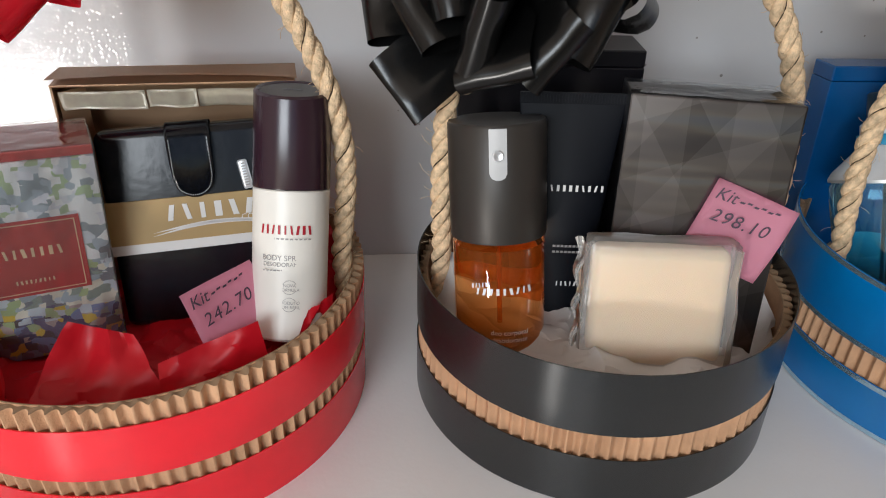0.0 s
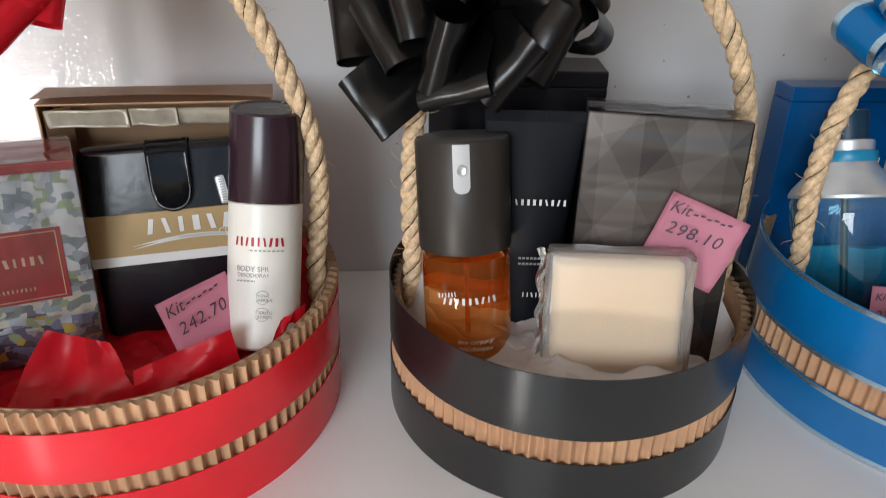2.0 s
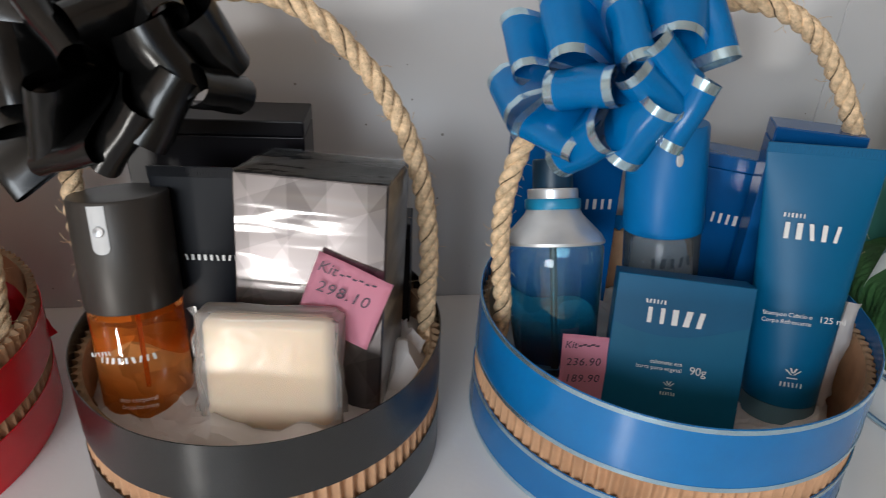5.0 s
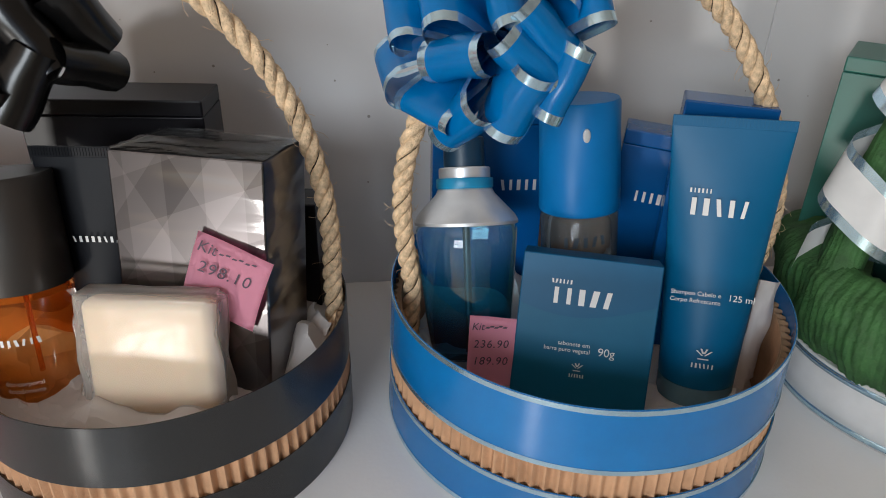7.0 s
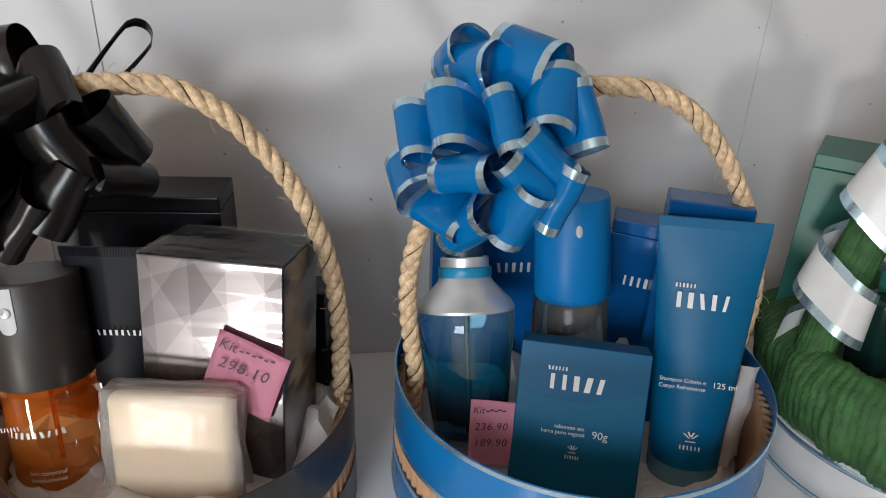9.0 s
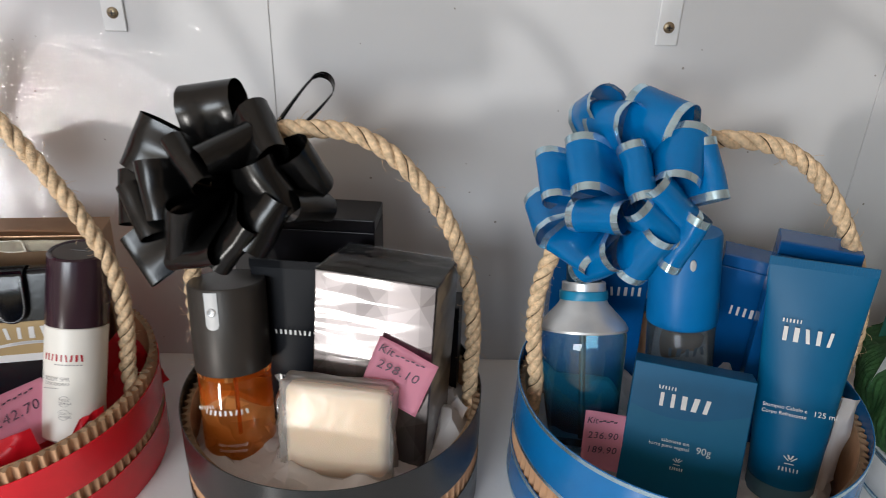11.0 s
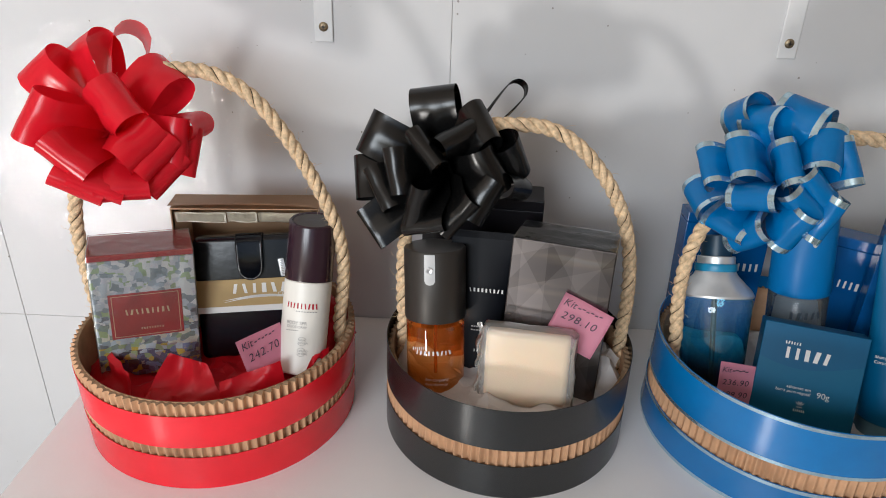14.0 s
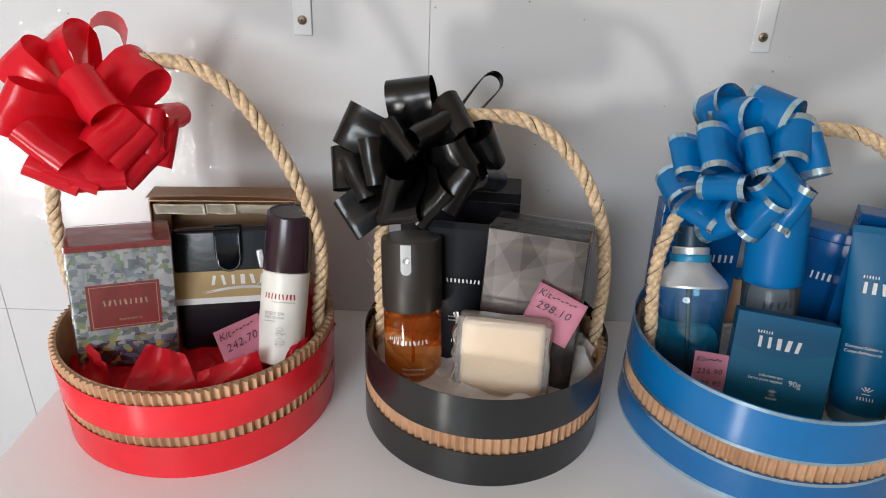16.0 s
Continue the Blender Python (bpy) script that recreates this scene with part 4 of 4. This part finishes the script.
# ---- black basket's gifts ----
def amber_bottle(m, label, printed=True):
    b = thing("deodorant_bottle", m, label, "bottle", "amber bottles")
    r = 0.0302
    g = part("glass", lathe([(0, 0.0), (r - 0.004, 0.0), (r - 0.0008, 0.003), (r - 0.0008, 0.079), (r - 0.004, 0.0815), (0.012, 0.083), (0, 0.083)], 64), AMBER, b, "clear amber filled glass", True)
    g.visible_shadow = False
    part("dip_tube", lathe([(0, 0.004), (0.0014, 0.004), (0.0014, 0.082), (0, 0.082)], 10), AMBER, b)
    cap = part("cap", lathe([(0, 0.0835), (r, 0.0835), (r + 0.0003, 0.0845), (r + 0.0003, 0.1535), (r - 0.0008, 0.1552), (r - 0.002, 0.1555), (0, 0.1552)], 64), CAP_GREY, b, "dark metallic grey cap", True)
    if printed:
        k = r + 0.0009
        # a long rounded nozzle plate that runs down from the cap's top

        def plate(u, v):
            x = (u - 0.5) * 0.0105
            zz = 0.1535 - v * (0.026 + 0.004 * math.sqrt(max(0, 1 - (2 * u - 1) ** 2)))
            a = (x - 0.004) / k
            return (k * math.sin(a), -k * math.cos(a), zz)
        bm = sheet(plate, 10, 14)
        pl = part("nozzle_plate", bm, NOZZLE, cap, "pale grey nozzle plate")
        btn = lathe([(0.0034, 0), (0.0034, 0.0012), (0.0028, 0.0016), (0.001, 0.001), (0, 0.0006)], 20)
        bmesh.ops.rotate(btn, verts=btn.verts, cent=(0, 0, 0), matrix=Matrix.Rotation(radians(90), 3, "X"))
        bmesh.ops.translate(btn, verts=btn.verts, vec=(-0.004, -k + 0.0006, 0.138))
        part("spray_button", btn, METAL, cap, "round spray button", True)
        bars(logo(0.038, 0.0044, 9, 21), WHITE_INK, b, front(-0.001, -r - 0.0003, 0.0535), "brand_mark", r)
        bars(logo(0.012, 0.003, 6, 22), WHITE_INK, b, front(-0.0155, -r - 0.0003 + 0.0, 0.0592), "maker_mark", r)
        words("deo corporal", 0.0046, WHITE_INK, b, front(0.002, -r - 0.0003, 0.0255), "lettering", 1.0, r)
        words("desodorante", 0.0046, WHITE_INK, b, front(0.002, -r - 0.0003, 0.0205), "lettering", 1.0, r)
    return b


def squeeze_tube(name, m, w, r, h, cap_h, material, label, category, cap_material):
    """A tube that stands on its round cap and ends in a wide flat crimp."""
    b = thing(name, m, label, category)

    def point(u, v):
        a = 2 * math.pi * u
        q = v ** 1.15
        hx, hy = r + (w / 2 - r) * q, r * (1 - q) + 0.0006
        return (hx * math.cos(a), hy * math.sin(a), cap_h + (h - cap_h) * v)
    part("body", sheet(point, 48, 24, True), material, b)
    part("crimp", slab(-w / 2, w / 2, -0.0009, 0.0009, h - 0.001, h + 0.006, 0.0003), material, b, "flat ribbed crimp seal")
    bm = bmesh.new()
    for i in range(34):
        x = -w / 2 + 0.002 + (w - 0.004) * i / 33
        slab(x - 0.0004, x + 0.0004, -0.0013, -0.0008, h, h + 0.0055, bm=bm)
    part("crimp_ribs", bm, material, b)
    part("cap", lathe([(0, 0), (r - 0.001, 0), (r, 0.001), (r, cap_h - 0.0006), (0, cap_h - 0.0006)], 48), cap_material, b, smooth=True)
    return b


amber_bottle(stand(0.0143, 0.3730, 0.0563, 0, -11.8, -2.3), "amber deodorant bottle with dark grey cap and nozzle")
amber_bottle(stand(0.0420, 0.4420, 0.0080, 0, -4, 0), "second amber bottle half hidden behind the first", False)
tb = squeeze_tube("shaving_tube", stand(0.0560, 0.4060, 0.0550, -6, -3, 0), 0.066, 0.021, 0.160, 0.018, DARK_TUBE, "anthracite shaving cream tube with flat crimp", "tube", DARK_CARD)
bars(logo(0.036, 0.0042, 9, 31), WHITE_INK, tb, front(0.006, -0.0125, 0.1075), "brand_mark")
bars([(i * 0.0026, j * 0.0042, 0.0019, 0.0016, 0) for i in range(-3, 5) for j in (0, 1)], GREY_INK, tb, front(0.002, -0.0185, 0.0650), "small_print")
bars(logo(0.015, 0.0035, 5, 32), WHITE_INK, tb, front(0.004, -0.0200, 0.0420), "maker_mark")


def foil_box():
    b = thing("foil_gift_box", stand(0.1214, 0.3480, 0.0588, -14.7, -8.8, 0.4), "dark faceted foil-print box sealed in cellophane", "box")
    w, d, h = 0.097, 0.072, 0.1725
    part("body", slab(-w / 2, w / 2, 0.0, d, 0, h, 0.0012), FACETS, b)

    def fold_end(u, v):
        x, y = (u - 0.5) * w, v * d
        return (x, y, h + 0.0006 + 0.0018 * abs(noise.noise(Vector((x * 60, y * 90, 2)))) + 0.0012 * max(0, 1 - abs(y - 0.5 * d) / 0.012))
    part("folded_wrap_end", sheet(fold_end, 24, 20), FILM, b, "crinkled folded cellophane end")
    return b


def wrapped_soap():
    b = thing("wrapped_soap_bar", stand(0.0990, 0.3205, 0.0740, -10.5, -12.0, -2.0), "cream soap bar in hazy crinkled plastic film", "soap")
    w, d, h = 0.080, 0.021, 0.0785
    part("soap", slab(-w / 2, w / 2, 0.003, 0.003 + d, 0.0, h, 0.006, segments=4), CREAM, b, smooth=True)
    bm = slab(-w / 2 - 0.0045, w / 2 + 0.005, 0.0012, d + 0.004, -0.003, h + 0.005, 0.005, segments=4)
    bmesh.ops.subdivide_edges(bm, edges=list(bm.edges), cuts=3, use_grid_fill=True)
    for v in bm.verts:
        k = noise.noise(v.co * 110) * 0.0016 + noise.noise(v.co * 300) * 0.0006
        edge = max(0.0, (abs(v.co.x) - w / 2 + 0.004) / 0.009)
        v.co += Vector((k * (1 + 2 * edge), k, k))
    part("film", bm, SOAP_FILM, b, "hazy translucent plastic film", True)
    fin = sheet(lambda u, v: (-w / 2 - 0.004 - 0.005 * u + 0.0015 * math.sin(23 * v), 0.012 + 0.003 * math.sin(13 * v + 3 * u), v * (h + 0.004)), 4, 26)
    part("film_fin", fin, SOAP_FILM, b)
    return b


def plain_box(name, m, w, d, h, material, label, category="box"):
    b = thing(name, m, label, category)
    part("body", slab(-w / 2, w / 2, 0, d, 0, h - 0.0122, 0.0008), material, b)
    part("lid", slab(-w / 2, w / 2, 0, d, h - 0.012, h, 0.0012), material, b)
    return b


foil_box()
wrapped_soap()
plain_box("dark_gift_box", stand(0.0560, 0.4790, 0.0480, -4.9, 0, 0), 0.130, 0.046, 0.183, DARK_CARD, "tall charcoal card box behind the black bow")
plain_box("small_dark_box", stand(0.1660, 0.4480, 0.0500, -8, 0, 0), 0.062, 0.03, 0.112, DARK_CARD, "low charcoal box behind the foil box")


# ---- blue basket's gifts ----
def shaker_bottle():
    b = thing("perfume_bottle", stand(0.3100, 0.4070, 0.0490, 0, -24, -0.6), "blue glass perfume bottle with brushed metal shoulder", "bottle")
    g = part("glass", lathe([(0, 0), (0.027, 0), (0.0295, 0.002), (0.033, 0.03), (0.038, 0.085), (0.0388, 0.097), (0.037, 0.1005), (0, 0.1005)], 64), BLUE_GLASS, b, "clear glass fading to deep blue", True)
    g.visible_shadow = False
    part("dip_tube", lathe([(0, 0.004), (0.0022, 0.004), (0.0022, 0.1), (0, 0.1)], 12), CORE_DARK, b, "dark thin dip tube", True)
    sh = part("shoulder", lathe([(0.0, 0.1008), (0.0393, 0.1008), (0.0396, 0.103), (0.037, 0.108), (0.0285, 0.117), (0.0225, 0.1235), (0.0205, 0.1275), (0.0, 0.1275)], 64), METAL, b, "brushed metal shoulder", True)
    part("ring", lathe([(0, 0.1276), (0.0212, 0.1276), (0.0216, 0.1285), (0.0216, 0.1345), (0.0212, 0.1355), (0, 0.1355)], 48), BLUE_RING, sh, "bright blue plastic ring", True)
    part("collar", lathe([(0, 0.1356), (0.0195, 0.1356), (0.0195, 0.1425), (0.0186, 0.1435), (0.0165, 0.1435), (0.016, 0.141), (0, 0.141)], 48), METAL, sh, smooth=True)
    part("stopper", lathe([(0, 0.1411), (0.0155, 0.1411), (0.0155, 0.165), (0.0145, 0.166), (0, 0.166)], 40), mat("navy_stopper", (0.006, 0.035, 0.07), 0.4), b, "dark navy stopper", True)
    return b


def blue_cap_bottle():
    b = thing("deodorant_bottle", stand(0.4040, 0.4350, 0.0480, 0, -8, -4), "smoky glass bottle with blue plastic cap", "bottle")
    r = 0.0305
    g = part("glass", lathe([(0, 0), (r - 0.004, 0), (r - 0.001, 0.003), (r - 0.001, 0.101), (r - 0.004, 0.1055), (0, 0.1055)], 64), SMOKE, b, "clear smoky glass", True)
    g.visible_shadow = False
    bars(logo(0.036, 0.008, 5, 41), mat("dark_print", (0.05, 0.07, 0.09), 0.4), g, front(-0.004, -r - 0.0002, 0.087), "brand_mark", r)
    cap = part("cap", lathe([(0, 0.106), (r, 0.106), (r + 0.0003, 0.107), (r - 0.001, 0.186), (r - 0.0022, 0.1885), (0, 0.188)], 64), BLUE_CAP, b, "blue plastic cap", True)
    btn = lathe([(0.0026, 0), (0.0026, 0.0014), (0.0018, 0.002), (0, 0.002)], 20)
    bmesh.ops.scale(btn, verts=btn.verts, vec=(1, 1.9, 1))
    bmesh.ops.rotate(btn, verts=btn.verts, cent=(0, 0, 0), matrix=Matrix.Rotation(radians(90), 3, "X"))
    bmesh.ops.translate(btn, verts=btn.verts, vec=(-0.004, -r + 0.001, 0.167))
    part("nozzle", btn, NOZZLE, cap, "pale oval nozzle", True)
    return b


def flower(m, parent, size):
    rects = [(math.cos(a) * size * 0.35, math.sin(a) * size * 0.3 + size * 0.1, size * 0.14, size * 0.42, math.cos(a) * size * 0.5) for a in (0.4, 1.2, 1.95, 2.75)]
    bars(rects + [(0, -size * 0.28, size * 0.8, size * 0.1, 0)], WHITE_INK, parent, m, "maker_mark")


def soap_box():
    b = thing("soap_box", stand(0.3766, 0.3460, 0.0544, -18, -20, 0), "teal soap carton with white print", "box")
    w, d, h = 0.0945, 0.029, 0.0985
    part("carton", slab(-w / 2, w / 2, 0, d, -0.026, h, 0.0008), TEAL_CARD, b)

    def wave(u, v):
        x = (u - 0.5) * (w - 0.002)
        top = 0.068 - 0.012 * math.sin(math.pi * (0.15 + 0.9 * u))
        return (x, -0.0004, -0.025 + (top + 0.025) * v)
    part("printed_wave", sheet(wave, 24, 1), TEAL_WAVE, b)
    bars(logo(0.044, 0.0115, 5, 51), WHITE_INK, b, front(-0.0045, -0.0007, 0.0705), "brand_mark")
    bars(logo(0.015, 0.003, 6, 52), WHITE_INK, b, front(-0.019, -0.0007, 0.0805), "maker_name")
    words("sabonete em", 0.0043, WHITE_INK, b, front(-0.006, -0.0008, 0.037), "lettering")
    words("barra puro vegetal", 0.0043, WHITE_INK, b, front(-0.0105, -0.0008, 0.0325), "lettering")
    words("90g", 0.0082, WHITE_INK, b, front(0.0165, -0.0008, 0.0335), "lettering")
    flower(front(-0.002, -0.0008, 0.020), b, 0.0065)
    bars(logo(0.011, 0.0025, 6, 53), WHITE_INK, b, front(-0.002, -0.0008, 0.0145), "maker_name")
    return b


shaker_bottle()
blue_cap_bottle()
soap_box()
tb = squeeze_tube("shampoo_tube", stand(0.4690, 0.3560, 0.0430, -22, -10.5, -2.5), 0.077, 0.0265, 0.195, 0.016, BLUE_TUBE, "petrol blue shampoo tube with white print", "tube", mat("clear_blue_cap", (0.1, 0.2, 0.26), 0.2))
bars(logo(0.04, 0.0115, 5, 61), WHITE_INK, tb, front(-0.003, -0.0125, 0.143) @ Matrix.Rotation(radians(-8), 4, "X"), "brand_mark")
bars(logo(0.015, 0.003, 6, 62), WHITE_INK, tb, front(-0.0155, -0.0110, 0.1535) @ Matrix.Rotation(radians(-8), 4, "X"), "maker_name")
words("Shampoo Cabelo e", 0.0042, WHITE_INK, tb, front(-0.0105, -0.0235, 0.0855) @ Matrix.Rotation(radians(-8), 4, "X"), "lettering")
words("Corpo Refrescante", 0.0042, WHITE_INK, tb, front(-0.0105, -0.0242, 0.0805) @ Matrix.Rotation(radians(-8), 4, "X"), "lettering")
words("125 ml", 0.0062, WHITE_INK, tb, front(0.0185, -0.0232, 0.0845) @ Matrix.Rotation(radians(-8), 4, "X"), "lettering")
flower(front(0.0, -0.0268, 0.042), tb, 0.009)
bars(logo(0.016, 0.0035, 6, 63), WHITE_INK, tb, front(0.0, -0.0272, 0.0345), "maker_name")
kb = plain_box("blue_gift_box", stand(0.3370, 0.5100, 0.0350, -2, -3, 0), 0.095, 0.03, 0.172, BLUE_CARD, "blue gloss card box behind the bottles")
bars(logo(0.034, 0.0095, 5, 71), WHITE_INK, kb, front(0.026, -0.0007, 0.108), "brand_mark")
kb = plain_box("blue_gift_box", stand(0.4500, 0.4700, 0.0350, -22, -3, 4), 0.055, 0.034, 0.166, BLUE_CARD, "blue gloss card box between bottle and tube")
bars(logo(0.03, 0.009, 5, 72), WHITE_INK, kb, front(0.004, -0.0007, 0.113), "brand_mark")
plain_box("blue_gift_box", stand(0.4770, 0.4080, 0.0420, -22, -3, 1), 0.062, 0.032, 0.200, BLUE_CARD, "tall blue card box behind the shampoo tube")


# ---- green basket ----
def green_basket():
    b = thing("gift_basket", Matrix.Translation((0.705, 0.405, 0)), "gift basket in green crepe paper with white band", "gift basket", "gift baskets in a row")
    r = 0.124
    part("base_band", shell(r, 0.0003, 0.05, 0.004, 0, 0, 0.0006, 2.0), (WHITE_RIBBON, WHITE_RIBBON), b, "white satin band")
    for z0, z1 in ((0.002, 0.007), (0.042, 0.0475)):
        part("foil_edge", shell(r + 0.0006, z0, z1, 0.0006, 0, 0, 0.0006, 2.0), (SILVER, SILVER), b)
    part("base_board", lathe([(0, 0.0005), (r - 0.004, 0.0005), (r - 0.004, 0.0035), (0, 0.0035)], 64), KRAFT, b)

    def crepe(u, v):
        a = 2 * math.pi * u
        puff = math.sin(math.pi * min(1, v * 1.15)) ** 0.7 if v < 0.85 else 0.3
        rr = r - 0.004 + 0.016 * puff - 0.045 * max(0, v - 0.6) / 0.4
        rr += 0.0011 * math.sin(130 * a + 9 * v + 4 * noise.noise(Vector((a * 6, v * 4, 1)))) + 0.004 * abs(noise.noise(Vector((a * 9, v * 3, 2)))) + 0.006 * noise.noise(Vector((math.cos(a) * 5, math.sin(a) * 5, v * 3)))
        z = 0.045 + 0.082 * min(1, v / 0.75) - 0.035 * max(0, v - 0.75) / 0.25
        return (rr * math.cos(a), rr * math.sin(a), z + 0.008 * noise.noise(Vector((a * 4, v * 5, 7))))
    part("crepe_cover", sheet(crepe, 420, 26, True), GREEN_CREPE, b, "gathered green crepe paper")

    def floor_fill(u, v):
        a = 2 * math.pi * u
        return ((r - 0.04) * v * math.cos(a), (r - 0.04) * v * math.sin(a), 0.075 + 0.01 * ridged(v * math.cos(a), v * math.sin(a), 3, 4))
    part("crepe_filling", sheet(floor_fill, 48, 14, True), GREEN_CREPE, b)
    return b


def handle_point(u):
    """The green basket's arch, u from 0 at the left foot to 1 at the right foot."""
    c = math.cos(math.pi * u)
    return Vector((0.705 - 0.113 * math.copysign(abs(c) ** 0.75, c), 0.403, 0.075 + 0.25 * math.sin(math.pi * u)))


def green_handle(parent):
    """A bulky arch wrapped in creased crepe paper."""
    def point(u, v):
        p = handle_point(u)
        d = (handle_point(min(1, u + 0.004)) - handle_point(max(0, u - 0.004))).normalized()
        n = Vector((0, 1, 0))
        b = d.cross(n)
        a = 2 * math.pi * v
        r = 0.0155 + 0.0035 * noise.noise(Vector((u * 22, math.cos(a) * 1.5, math.sin(a) * 1.5))) + 0.0009 * math.sin(24 * a + 30 * u)
        return p + (n * math.cos(a) + b * math.sin(a)) * r - parent.matrix_world.translation
    part("handle", sheet(point, 110, 60), GREEN_CREPE, parent, "arched handle wrapped in green crepe paper")


green_handle(green_basket())
plain_box("green_gift_box", stand(0.6655, 0.4850, 0.0720, 50, 0, 0), 0.07, 0.045, 0.185, GREEN_CARD, "tall green card box in the green basket")
gb = thing("perfume_bottle", stand(0.6850, 0.4050, 0.0720, 10, -6, 0), "dark green glass bottle with pale label", "bottle")
part("glass", slab(-0.035, 0.035, 0, 0.032, 0, 0.082, 0.005, segments=3), GREEN_GLASS, gb, smooth=True)
part("label", slab(-0.006, 0.03, -0.0006, -0.0001, 0.01, 0.07), NOZZLE, gb, "pale paper label")
part("cap", slab(-0.018, 0.018, 0.005, 0.027, 0.0825, 0.11, 0.003), GREEN_CARD, gb)


def wound_ribbon():
    """White satin ribbon wound round the arch in open turns."""
    b = thing("wound_ribbon", Matrix.Translation(handle_point(0.04)), "white silver-edged satin ribbon wound round the green handle", "ribbon")
    base = handle_point(0.04)
    fine = [handle_point(0.04 + 0.92 * i / 400) for i in range(401)]
    run = [0.0]
    for p, q in zip(fine, fine[1:]):
        run.append(run[-1] + (q - p).length)

    def point(u, v):
        s = 0.012 + (run[-1] - 0.03) * u
        k = min(range(0, 401, 4), key=lambda i: abs(run[i] - s))
        k = min(399, max(1, k))
        p = fine[k] + (fine[k + 1] - fine[k - 1]).normalized() * (s - run[k])
        d = (fine[k + 1] - fine[k - 1]).normalized()
        side = Vector((0, -1, 0)).cross(d).normalized() * -1
        turn_at = -2 * math.pi * (s - 0.058) / 0.074 - 0.5 * math.pi
        c = v - 0.5
        rad = 0.0285 + 0.003 * math.sin(3.1 * turn_at) - 0.004 * c
        if side.x < 0:
            side = -side
        return p + side * rad * math.cos(turn_at) + Vector((0, 1, 0)) * rad * math.sin(turn_at) + d * (0.047 * c) - base
    part("ribbon", sheet(point, 300, 12, edge=2), (WHITE_RIBBON, SILVER), b)
    return b


wound_ribbon()
